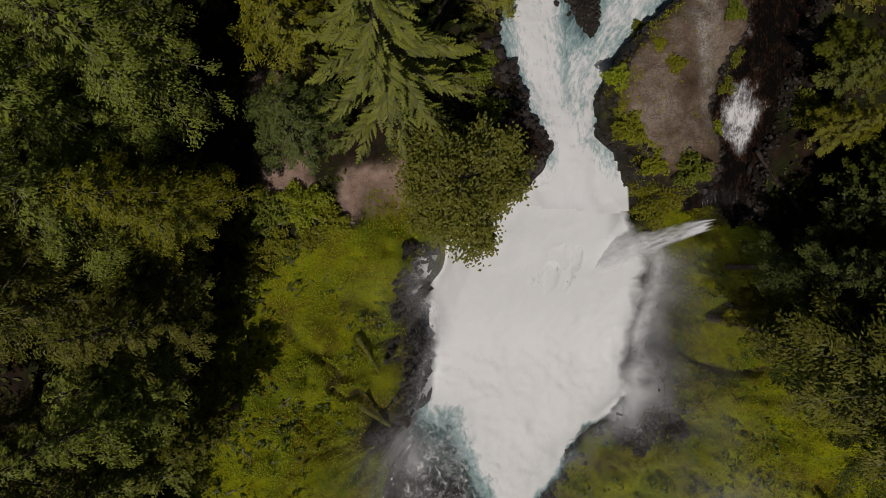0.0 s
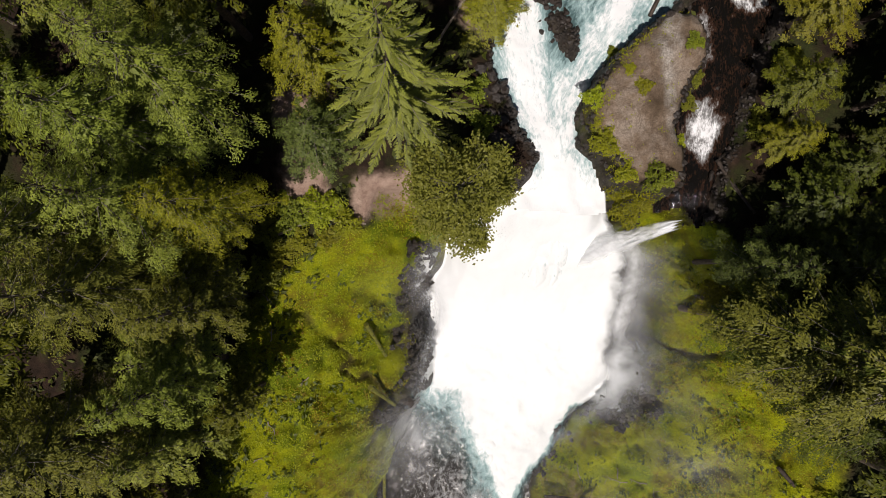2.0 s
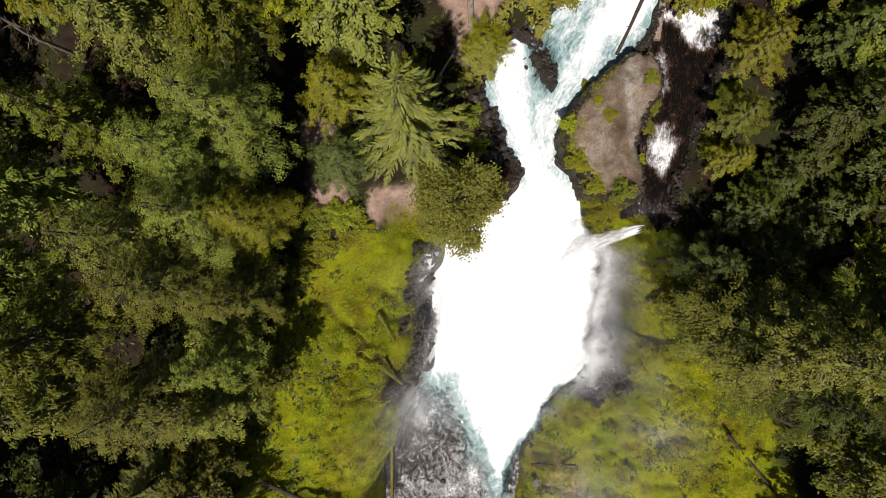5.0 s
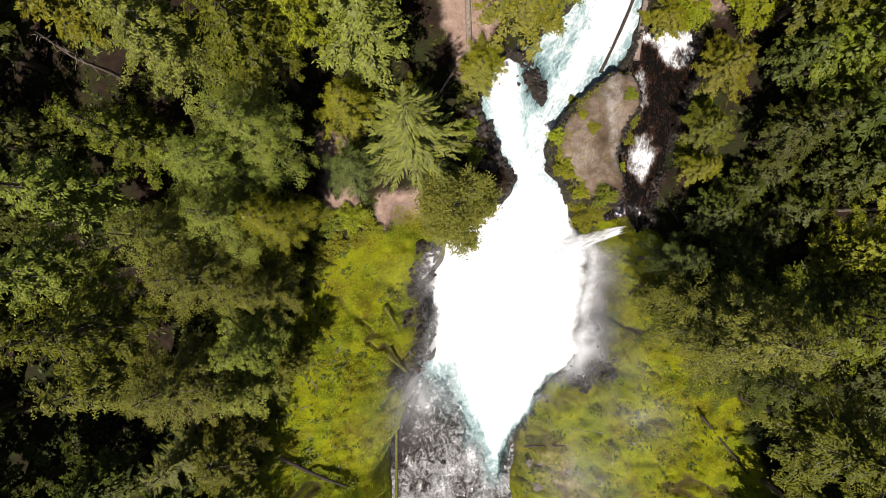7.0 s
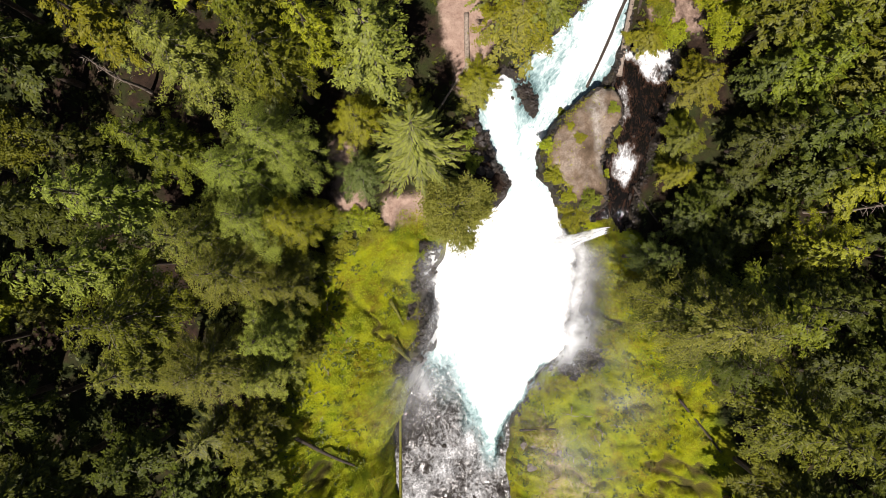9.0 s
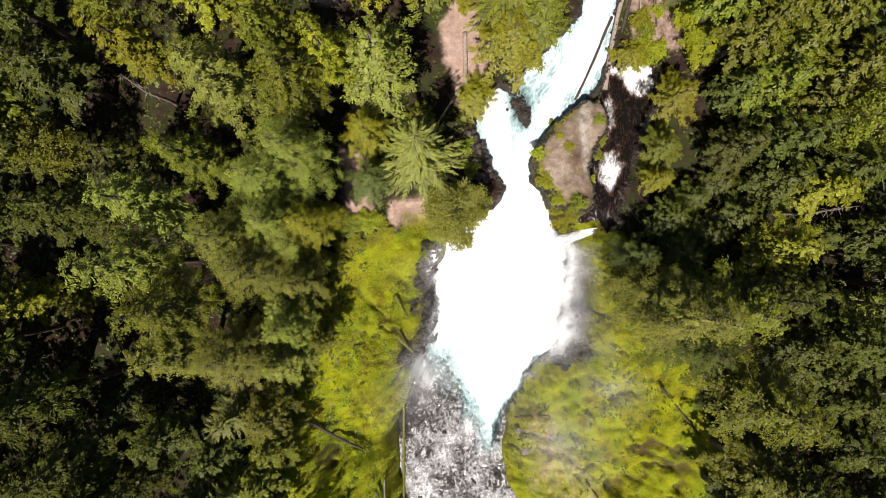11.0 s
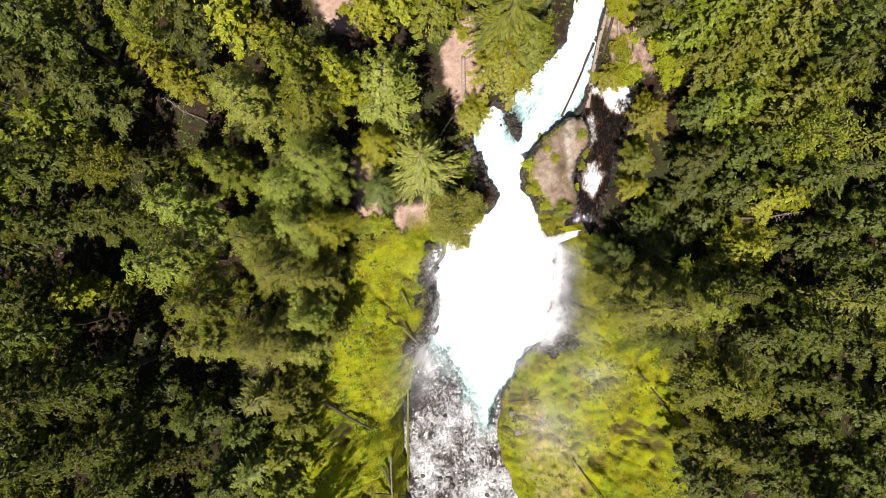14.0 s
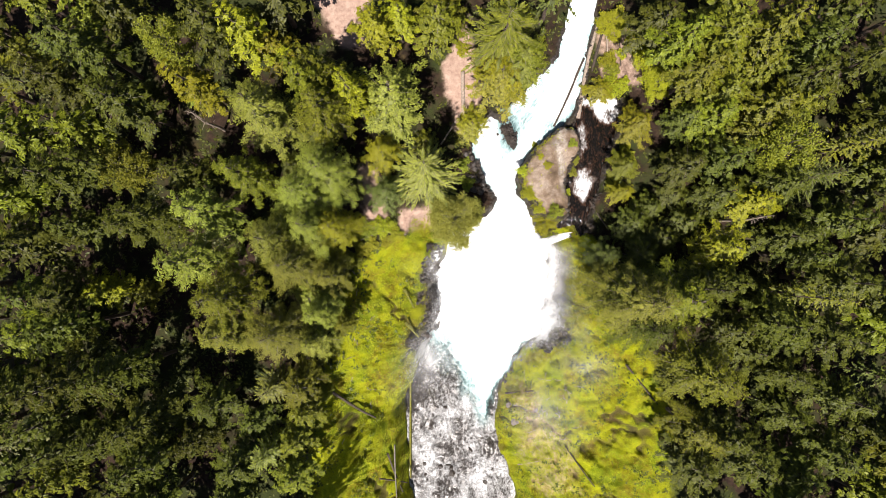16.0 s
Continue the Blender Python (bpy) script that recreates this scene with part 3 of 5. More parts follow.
def under_falls(x, y):
    """1 where the falls beat the water white, 0 in the open rapids."""
    thin = smooth(-14, -34, y + 1.8 * fbm(x, y * 0.35, 4, 3, 78)) * smooth(9.5, -1.0, x + 0.12 * (y + 24) + 0.2 * np.minimum(y + 30, 0) + 1.6 * fbm(x, y * 0.3, 3, 3, 79))
    tail = smooth(-35, -50, y + 2.2 * fbm(x, y * 0.4, 3, 3, 77))
    low = smooth(-18, -26, y)
    return (1 - thin) * (1 - tail) * (1 - low * smooth(-0.6, 2.6, signed(x, y, FOAM) + 0.8 * fbm(x, y * 0.5, 2.5, 3, 74)))


def bubbling(x, y):
    return smooth(0.0, 0.4, under_falls(x, y))


def whiteness(x, y):
    rapid = (0.37 + 0.05 * smooth(-36, -44, y) + 0.2 * fbm(x, y * 0.8, 4.5, 3, 83) * smooth(-32, -42, y) + 0.10 * smooth(2.5, 0.5, np.abs(x + 5.0 + 0.12 * (y + 50))) * smooth(-38, -44, y)
             + 0.2 * smooth(3.5, 0.5, np.abs(x - 7.5 + 1.5 * fbm(x, y, 5, 2, 84))) * smooth(-58, -48, y) * smooth(-30, -40, y) - 0.3 * smooth(-4.0, -7.5, x) * smooth(-44, -36, y))
    p = under_falls(x, y)
    return rapid * (1 - p) + 1.3 * p ** 1.3 - 0.24 * smooth(0.0, 0.35, p) * smooth(0.95, 0.6, p)


water_sheet("plunge_foam", "boiling white foam at the foot of the falls", -7, 31, -48, 12, 0.3,
            lambda x, y: (signed(x, y, FOAM) < 2.2) & ((y > -22) | (under_falls(x, y) > 0.12)), foam_top,
            whiteness, WHITEWATER, bubbling, lambda x, y: {"body": np.where(y < -26, 0.05 + 2.0 * (under_falls(x, y) - 0.12), 0.5 - 0.4 * (signed(x, y, FOAM) + 1.5 * smooth(18, 22, x) * smooth(-22, -15, y) + 0.8 * fbm(x, y, 4, 3, 86))) + smooth(0.0, 5.0, y) * smooth(14.6, 12.6, x)})


def rapid_top(x, y):
    return bed(y) + 0.15 + 0.4 * fbm(x, y * 0.8, 2.4, 4, 80) + 0.22 * np.abs(vnoise(x, y, 0.9, 81)) + 0.12 * np.abs(vnoise(x, y, 0.5, 82))


water_sheet("rapids", "rocky white-water rapids running down the gorge", -14, 28, -110, 2, 0.3,
            lambda x, y: (gorge(x, y) > 0.93) & ((x < 18) | (y < -24) | (signed(x, y, FOAM) < -2.0)),
            rapid_top, whiteness, WHITEWATER, bubbling, lambda x, y: {"body": 0 * x + 2.0})


def fall_sheet(x0, x1, y0, z0, reach, drop, seed, drift=0.0, thick=0.25):
    """Water shot over a ledge: it flies out and down."""
    u, v = np.meshgrid(np.linspace(0, 1, 46), np.linspace(0, 1, 60))
    x = x0 + (x1 - x0) * u + (0.5 + 1.8 * v) * (u - 0.5) * 2 + 0.6 * v * vnoise(u * 20, v * 3, 2, seed) + drift * v
    y = y0 - reach * v + thick * fbm(u * 24, v * 7, 3, 3, seed + 1)
    z = z0 - drop * v ** 1.8 - 4.0 * np.abs(2 * u - 1) ** 5 + 0.25 * fbm(u * 30, v * 9, 2, 3, seed + 2)
    return np.stack([x, y, z], -1).reshape(-1, 3), sheet_faces(46, 60), 1.0 - 0.1 * np.abs(u.ravel() - 0.5)


def waterfall(name, label, sheets, mat):
    vs, fs, ms, n = [], [], [], 0
    for args in sheets:
        v, f, m = fall_sheet(*args)
        vs.append(v), fs.append(f + n), ms.append(m)
        n += len(v)
    return thing(name, label, "waterfall", kind="structure", data=mesh_of(name, np.concatenate(vs), np.concatenate(fs), mat, True, {"foam": np.concatenate(ms)}))


waterfall("waterfall", "tall white waterfall plunging into the gorge", [(9.6, 16.4, 1.6, -9.9, 8.0, 12.0, 90), (10.0, 15.8, -0.4, -12.0, 8.0, 11.0, 95)], FALLING)


# ---- trees ----
def flakes(centre, along, side, length, width):
    """Small flat leaf sprays: a diamond each."""
    a, s = along * length[:, None] / 2, side * width[:, None] / 2
    v = np.stack([centre - a, centre + s - 0.15 * a, centre + a, centre - s - 0.15 * a], 1).reshape(-1, 3)
    return v, np.arange(len(v)).reshape(-1, 4)


def unit(v):
    return v / np.maximum(np.linalg.norm(v, axis=-1, keepdims=True), 1e-9)


def fronds(root, ahead, up, length, width, droop, teeth):
    """Flat feathered sprays of needles: a drooping spine with teeth on both sides."""
    n = len(root)
    across = unit(np.cross(up, ahead))
    ks = np.arange(teeth + 1) / teeth
    spine = root[:, None] + ahead[:, None] * (length[:, None] * ks)[..., None] - up[:, None] * (droop * length)[:, None, None] * (ks ** 2)[None, :, None]
    taper = np.where(ks[:-1] < 0.3, 0.65 + ks[:-1], 1.15 * (1 - ks[:-1]) + 0.12)
    step = (length / teeth)[:, None, None]
    parts, faces = [spine], []
    for s in (1.0, -1.0):
        out = across[:, None] * (s * width[:, None] * taper[None])[..., None]
        low = up[:, None] * (0.22 * width[:, None] * taper[None])[..., None]
        base = spine[:, :-1]
        parts.append(base + 0.62 * out + ahead[:, None] * step * 0.25 - 0.5 * low)
        parts.append(base + out + ahead[:, None] * step * 0.95 - low)
    v = np.concatenate(parts, axis=1)
    per = v.shape[1]
    for side in range(2):
        e = teeth + 1 + side * 2 * teeth
        for k in range(teeth):
            q = (k, e + k, e + teeth + k, k + 1)
            faces.append(q if side else q[::-1])
    f = (np.arange(n) * per)[:, None, None] + np.array(faces)[None]
    return v.reshape(-1, 3), f.reshape(-1, 4)


def tapered(paths):
    """Thin tapered stems: each path is (points, radii)."""
    vs, fs, n = [], [], 0
    for points, radii, sides in paths:
        points = np.asarray(points, float)
        d = unit(np.gradient(points, axis=0))
        ref = np.where(np.abs(d[:, 2:3]) > 0.8, np.array([[1.0, 0, 0]]), np.array([[0, 0, 1.0]]))
        e1 = unit(np.cross(d, ref))
        e2 = np.cross(d, e1)
        ang = np.linspace(0, 2 * math.pi, sides, endpoint=False)
        ring = points[:, None] + np.asarray(radii)[:, None, None] * (np.cos(ang)[None, :, None] * e1[:, None] + np.sin(ang)[None, :, None] * e2[:, None])
        vs.append(ring.reshape(-1, 3))
        k = len(points)
        i = np.arange((k - 1) * sides).reshape(k - 1, sides)
        j = np.roll(i, -1, axis=1)
        fs.append(np.stack([i, j, j + sides, i + sides], -1).reshape(-1, 4) + n)
        n += k * sides
    return np.concatenate(vs), np.concatenate(fs)


def star_fir(seed, detail):
    """Meshes of a fir 36 m high with a crown 5.5 m in radius: clean level limbs with feathered sprays."""
    rng = np.random.default_rng(seed)
    h, r = 36.0, 5.5
    zs = np.linspace(0, h, 14)
    trunk = [(np.stack([0.12 * np.sin(zs * 0.3 + seed), 0.12 * np.cos(zs * 0.23 + seed), zs], 1), 0.50 * (1 - zs / h) ** 0.8 + 0.03, 9)]
    limbs, roots, ahead, ups, ln, wd, dr = [], [], [], [], [], [], []
    per = 5
    teeth = (3, 3, 4, 6)[detail]
    small = (3.3, 1.22, 0.74, 0.66)[detail]
    up_z = np.array([0, 0, 1.0])
    z = (0.35, 0.33, 0.32, 0.2)[detail] * h
    while z < h - 0.3:
        f = z / h
        for k in range(per):
            az = (k + rng.uniform(-0.2, 0.2)) * 2 * math.pi / per + z * 1.05
            size = min(1.0, 1.45 * (1 - f) + 0.05) ** 0.85
            length = r * size * rng.uniform(0.85, 1.1) + 0.3
            zb = z + rng.uniform(-0.45, 0.45)
            up = 0.7 * float(smooth(0.75, 1.0, f)) - 0.2 * (1 - f) + rng.uniform(-0.14, 0.14)
            sag = 0.14 * rng.uniform(0.5, 1.3)
            d = np.array([math.cos(az), math.sin(az), 0.0])
            q = np.array([-d[1], d[0], 0.0])
            bend = rng.uniform(-0.15, 0.15)

            def at(u):
                u = np.asarray(u, float)[..., None]
                return d * length * u + q * length * bend * u ** 2 + up_z * (zb + length * (up * u - sag * u ** 2 + 0.1 * u ** 4))

            if detail > 1 or f > (0.45 if detail else 0.7):
                us = np.linspace(0, 1, 4 if detail > 1 else 3)
                limbs.append((at(us), (0.06 * size + 0.014) * (1 - 0.85 * us), 3))
            spacing = 0.42 * small * (1.0 if f > 0.5 else 1.35)
            count = max(2, int(length * 0.9 / spacing))
            u = np.repeat(np.linspace(0.14, 0.93, count), 2) + rng.uniform(-0.04, 0.04, 2 * count)
            sign = np.tile([1.0, -1.0], count)
            m = 2 * count + 1
            lean = rng.uniform(0.45, 0.65, 2 * count)
            tip = d * np.cos(lean)[:, None] + q * (np.sin(lean) * sign)[:, None] + up_z * rng.uniform(-0.2, 0.05, 2 * count)[:, None]
            fl = (np.minimum(0.24 * length * (1.08 - u), 0.85) + 0.3) * rng.uniform(0.75, 1.2, 2 * count) * (0.8 + 0.2 * small)
            roots.append(np.concatenate([at(u), at(np.array([0.86]))]))
            ahead.append(unit(np.concatenate([tip, (d + up_z * (up - 1.4 * sag))[None]])))
            ups.append(unit(up_z + rng.normal(0, 0.14, (m, 3))))
            ln.append(np.append(fl, 0.14 * length + 0.6))
            wd.append(np.append(fl, 0.14 * length + 0.6) * rng.uniform(0.26, 0.4, m) * 0.66)
            dr.append(rng.uniform(0.0, 0.2, m))
        z += 1.75 * rng.uniform(0.75, 1.25) * (0.7 if f > 0.75 else 1.0) * (1.0 if detail > 1 else 1.15)
    v, fcs = fronds(*(np.concatenate(a) for a in (roots, ahead, ups, ln, wd, dr)), teeth)
    return tapered(trunk), tapered(limbs), (v, fcs)


def conifer(kind, seed, detail):
    """Meshes of a conifer 36 m high with a crown 5.5 m in radius: trunk, limbs and dense clumps of small needle sprays. kind: fir (pointed, layered) or fluff (broad, full)."""
    rng = np.random.default_rng(seed)
    h, r = 36.0, 5.5
    zs = np.linspace(0, h, 14)
    trunk = [(np.stack([0.12 * np.sin(zs * 0.3 + seed), 0.12 * np.cos(zs * 0.23 + seed), zs], 1), 0.50 * (1 - zs / h) ** 0.8 + 0.03, 9)]
    fir = kind == "fir"
    steep = 1.65 if fir else 2.3
    low = 0.36 if fir else 0.40
    many = (54, 66, 84, 100, 115)[detail]
    total = (2300, 4700, 8000, 13000, 25000)[detail]
    leaf = (0.78, 0.55, 0.42, 0.33, 0.22)[detail]
    lobes = rng.uniform(0, 2 * math.pi, 3)
    # the limbs, from the lowest to the tip
    f = low + (0.985 - low) * (np.arange(many) / many) ** 1.05 + rng.uniform(-0.008, 0.008, many)
    az = np.arange(many) * 2.39996 + rng.uniform(-0.5, 0.5, many)
    size = np.minimum(1.0, steep * (1 - f) + 0.05) ** 0.85 * (0.72 + 0.28 * smooth(low - 0.02, low + 0.12, f))
    lump = 1 + 0.17 * np.sin(2 * az + lobes[0]) + 0.17 * np.sin(3 * az + 17 * f + lobes[1])
    length = r * size * lump * rng.uniform(0.66, 1.12, many) + 0.35
    up = 0.75 * smooth(0.75, 1.0, f) - 0.16 * (1 - f) + rng.uniform(-0.12, 0.12, many)
    sag = (0.22 if fir else 0.3) * rng.uniform(0.5, 1.3, many)
    bend = rng.uniform(-0.15, 0.15, many)
    d = np.stack([np.cos(az), np.sin(az), 0 * az], 1)
    q = np.stack([-d[:, 1], d[:, 0], 0 * az], 1)

    def at(b, u):
        p = d[b] * (length[b] * u)[:, None] + q[b] * (length[b] * bend[b] * u ** 2)[:, None]
        p[:, 2] += h * f[b] + length[b] * (up[b] * u - sag[b] * u ** 2 + 0.1 * u ** 4)
        return p

    limbs = []
    for b in range(0, many, (3, 2, 1, 1, 1)[detail]):
        us = np.linspace(0, 1.02, 4 if detail > 1 else 3)
        limbs.append((at(np.full(len(us), b), us), (0.06 * size[b] + 0.014) * (1 - 0.85 * us), 3))
    # clumps along each limb, then small sprays in each clump
    per = (9, 10, 12, 15, 22)[detail]
    share = length * (0.6 + length / r)
    clumps = np.maximum(2, np.round(share / share.sum() * total / per)).astype(int)
    b = np.repeat(np.arange(many), clumps)
    u = np.clip(1.02 - 0.82 * rng.random(len(b)) ** 1.25, 0.12, 1.02)
    off = rng.uniform(-1, 1, len(b)) * (0.27 * length[b] * (1.06 - u) + 0.16)
    c = at(b, u) + q[b] * off[:, None] + d[b] * (0.25 * np.abs(off))[:, None]
    c[:, 2] -= 0.28 * np.abs(off)
    wide = (0.22 + 0.038 * length[b]) * rng.uniform(0.75, 1.25, len(b))
    k = np.repeat(np.arange(len(b)), per)
    n = len(k)
    scatter = rng.normal(0, 1, (n, 3)) * wide[k][:, None] * np.array([0.62, 0.62, 0.22])
    centre = c[k] + scatter
    # sprays face out of the crown and up, as the twigs of a full crown do
    face = unit(0.78 * d[b][k] + 0.3 * scatter / wide[k][:, None] + np.array([0, 0, 0.9]) + rng.normal(0, 0.28, (n, 3)))
    along = d[b][k] + 0.75 * q[b][k] * np.sign(off)[k][:, None] + rng.normal(0, 0.38, (n, 3)) - np.array([0, 0, 0.25])
    along = unit(along - face * np.sum(along * face, axis=1, keepdims=True))
    v, fcs = flakes(centre, along, np.cross(face, along), leaf * rng.uniform(0.8, 1.5, n), leaf * rng.uniform(0.34, 0.58, n))
    # large flakes added deep inside to block light, so gaps below stay dark
    low_limbs = np.flatnonzero(length > 3.2)
    inner = 8 * len(low_limbs)
    b = np.repeat(low_limbs, 8)
    u = rng.uniform(0.05, 0.55, inner)
    core = at(b, u) + rng.normal(0, 0.3, (inner, 3)) - np.array([0, 0, 0.7])
    along = unit(rng.normal(0, 1, (inner, 3)) + d[b])
    across = unit(np.cross(along, np.array([0, 0, 1.0]) + rng.normal(0, 0.6, (inner, 3))))
    big = 0.75 if detail > 2 else 1.0
    iv, ifc = flakes(core, along, across, big * rng.uniform(0.9, 1.5, inner), big * rng.uniform(0.5, 0.9, inner))
    v, fcs = np.concatenate([v, iv]), np.concatenate([fcs, ifc + len(v)])
    return tapered(trunk), tapered(limbs), (v, fcs)


def broadleaf(seed, leaf, clusters):
    """Meshes of a rounded tree 16 m high with a crown 5 m in radius."""
    rng = np.random.default_rng(seed)
    h, r = 16.0, 5.0
    zs = np.linspace(0, 0.7 * h, 9)
    trunk = [(np.stack([0.3 * np.sin(zs * 0.4 + seed), 0.3 * np.cos(zs * 0.33 + seed), zs], 1), 0.26 * (1 - 0.75 * zs / zs[-1]), 8)]
    limbs, cs, al, sd, ln, wd = [], [], [], [], [], []
    for k in range(clusters):
        th, ct = rng.uniform(0, 2 * math.pi), rng.uniform(-0.35, 1.0)
        st = math.sqrt(1 - ct * ct)
        bulge = 1 + 0.2 * math.sin(3 * th + seed) + 0.2 * math.sin(5 * th + 4.0 * ct + seed) + 0.1 * math.sin(9 * th - 5.0 * ct)
        rad = rng.uniform(0.72, 1.0) * bulge
        end = np.array([r * rad * st * math.cos(th), r * rad * st * math.sin(th), 0.58 * h + 0.42 * h * rad * ct * (0.8 if ct < 0 else 1.0)])
        start = np.array([0.0, 0.0, max(0.25 * h, end[2] - 0.5 * math.hypot(end[0], end[1]) - 1.2)])
        if k % 3 == 0:
            us = np.linspace(0, 1, 4)[:, None]
            limbs.append((start + (end - start) * us + np.array([0, 0, 0.6]) * np.sin(us * math.pi), 0.07 * (1 - 0.85 * us[:, 0]), 3))
        n = int(rng.integers(16, 30))
        out = unit(end - np.array([0, 0, 0.5 * h]))
        scatter = rng.normal(0, 1, (n, 3)) * np.array([0.42, 0.42, 0.12])
        cs.append(end + scatter)
        along = unit(rng.normal(0, 0.7, (n, 3)) * np.array([1, 1, 0.4]) + out * np.array([0.9, 0.9, 0.1]))
        al.append(along)
        sd.append(unit(np.cross(along, np.array([0, 0, 1.0]) + rng.normal(0, 0.26, (n, 3)))))
        ln.append(leaf * rng.uniform(0.9, 1.6, n))
        wd.append(leaf * rng.uniform(0.6, 1.0, n))
    v, f = flakes(*(np.concatenate(a) for a in (cs, al, sd, ln, wd)))
    return tapered(trunk), tapered(limbs), (v, f)


SHAPES = {}


def shape(kind, k, near):
    key = (kind, k, near)
    if key not in SHAPES:
        if kind == "round":
            made = broadleaf(300 + k, (0.44, 0.36, 0.30, 0.24)[near], (170, 260, 400, 640)[near])
        else:
            made = star_fir(104 + 7 * k, near) if kind == "star" else conifer(kind, 100 + 7 * k + len(kind), near)
        SHAPES[key] = [mesh_of(n, v, f, m, s) for n, (v, f), m, s in zip(("trunk", "branchwork", "crown"), made, (BARK, LIMB, NEEDLES["mid"]), (True, True, False))]
    return SHAPES[key]


NAMES = {"star": ("fir_tree", "tall fir with level star-shaped limbs"), "fir": ("fir_tree", "tall pointed fir with open sprays"),
         "fluff": ("conifer_tree", "tall bushy conifer with dense sprays"), "round": ("broadleaf_tree", "rounded broadleaf tree with small leaves")}
TONES = {"mid": "mid-green", "yellow": "yellow-green", "pale": "grey-green", "deep": "dark green", "blue": "blue-green"}
planted = []


def grow(kind, tone, x, y, top, r, near=1):
    """A tree at (x, y) whose tip stands at the height top."""
    n = len(planted)
    if abs(x - 3) > 40:
        r *= 0.95
    base = float(ground_height(x, y)) - 0.15
    h = top - base
    wide, high = (5.0, 16.0) if kind == "round" else (5.5, 36.0)
    name, words = NAMES[kind]
    where = "on the mossy slope" if gorge(x, y) > 0.1 else "on the forest floor"
    root = thing(name, f"{TONES[tone]} {words} {where}", "tree",
                 Matrix.Translation((x, y, base)) @ Matrix.Rotation(2.4 * n, 4, "Z") @ Matrix.Diagonal((r / wide, r / wide, h / high, 1)), "trees of the gorge forest")
    meshes = shape(kind, n % (4, 5, 4, 2, 3)[near], near)
    part("trunk", meshes[0], root)
    part("branchwork", meshes[1], root)["kind"] = "stuff"
    crown = part("crown", meshes[2], root)
    crown.material_slots[0].link = "OBJECT"
    crown.material_slots[0].material = (LEAVES if kind == "round" else NEEDLES)[tone]
    planted.append((x, y, r))


grow("fluff", "deep", -63.6, 35.5, 35.0, 5.5)
grow("fluff", "deep", -70.0, 29.7, 30.0, 5.0)
grow("fluff", "deep", -57.5, 25.5, 32.0, 6.0)
grow("fir", "yellow", -45.0, 28.5, 33.0, 5.0)
grow("round", "mid", -50.7, 37.0, 24.0, 4.0)
grow("fluff", "deep", -39.0, 36.5, 40.0, 6.0)
grow("fluff", "yellow", -35.4, 37.1, 34.0, 5.5)
grow("fir", "mid", -24.5, 28.3, 38.0, 4.5)
grow("fluff", "pale", -32.0, 23.3, 35.0, 6.0, 3)
grow("fluff", "yellow", -31.7, 36.4, 22.0, 4.0)
grow("round", "mid", -58.8, 14.8, 22.0, 4.0)
grow("fir", "mid", -35.6, 12.7, 34.0, 5.0, 3)
grow("fluff", "pale", -21.8, 13.2, 33.0, 5.5, 4)
grow("fluff", "pale", -25.6, 9.2, 33.0, 5.0, 4)
grow("fluff", "deep", -49.6, 5.3, 38.0, 5.0)
grow("fluff", "pale", -41.6, 6.0, 36.0, 5.5, 2)
grow("fluff", "deep", -69.2, 12.4, 33.0, 5.5)
grow("fir", "deep", -62.2, 14.5, 31.0, 5.0)
grow("fir", "deep", -46.4, 13.2, 30.0, 4.5)
grow("fir", "deep", -68.2, 3.9, 25.0, 5.0)
grow("fluff", "deep", -57.1, 3.8, 28.0, 4.5)
grow("fluff", "pale", -42.8, -2.5, 39.0, 5.5, 2)
grow("fluff", "mid", -37.8, -8.4, 38.0, 6.0, 3)
grow("fluff", "pale", -39.1, -15.3, 31.0, 5.0, 2)
grow("fluff", "pale", -30.3, -15.5, 30.0, 6.0, 4)
grow("star", "mid", -32.6, -26.2, 22.0, 4.2, 2)
grow("star", "mid", -33.6, -38.4, 22.0, 4.2, 2)
grow("fir", "mid", -29.0, -43.0, 20.0, 5.0)
grow("fir", "mid", -26.9, -31.5, 18.0, 4.0)
grow("fluff", "deep", -68.9, -8.8, 27.0, 5.4)
grow("fluff", "mid", -75.0, -15.7, 25.0, 6.0)
grow("fluff", "yellow", -64.4, -8.4, 20.0, 4.4)
grow("fluff", "deep", -63.2, -22.5, 42.0, 6.0)
grow("fluff", "deep", -57.1, -21.8, 36.0, 5.0)
grow("fluff", "deep", -53.0, -30.6, 34.0, 6.0)
grow("fluff", "deep", -67.7, -35.3, 33.0, 5.0)
grow("fluff", "deep", -61.5, -34.1, 30.0, 5.0)
grow("fluff", "deep", -52.6, -37.2, 34.0, 5.5)
grow("fluff", "deep", -46.0, -35.3, 26.0, 4.2)
grow("fluff", "pale", -27.0, -3.1, 33.0, 5.0, 4)
grow("fir", "pale", -21.7, -5.2, 26.0, 4.0, 3)
grow("fluff", "pale", -29.9, 1.2, 35.0, 5.0, 4)
grow("fluff", "pale", -24.1, 3.5, 32.0, 5.0, 4)
grow("fluff", "yellow", -20.1, 3.3, 27.0, 4.5, 4)
grow("fir", "pale", -23.4, -11.7, 27.0, 4.0, 3)
grow("fluff", "pale", -9.7, 26.3, 30.0, 6.5, 2)
grow("fir", "yellow", -16.7, 26.5, 36.0, 4.5, 2)
grow("fluff", "mid", -21.0, 22.6, 38.0, 5.0, 2)
grow("fir", "mid", -23.3, 30.8, 34.0, 4.5)
grow("fluff", "yellow", -13.3, 40.0, 24.0, 4.5)
grow("fluff", "yellow", -8.7, 42.2, 22.0, 4.0)
grow("fluff", "mid", -1.7, 40.2, 27.0, 5.0)
grow("fluff", "mid", -0.8, 45.5, 20.0, 4.0)
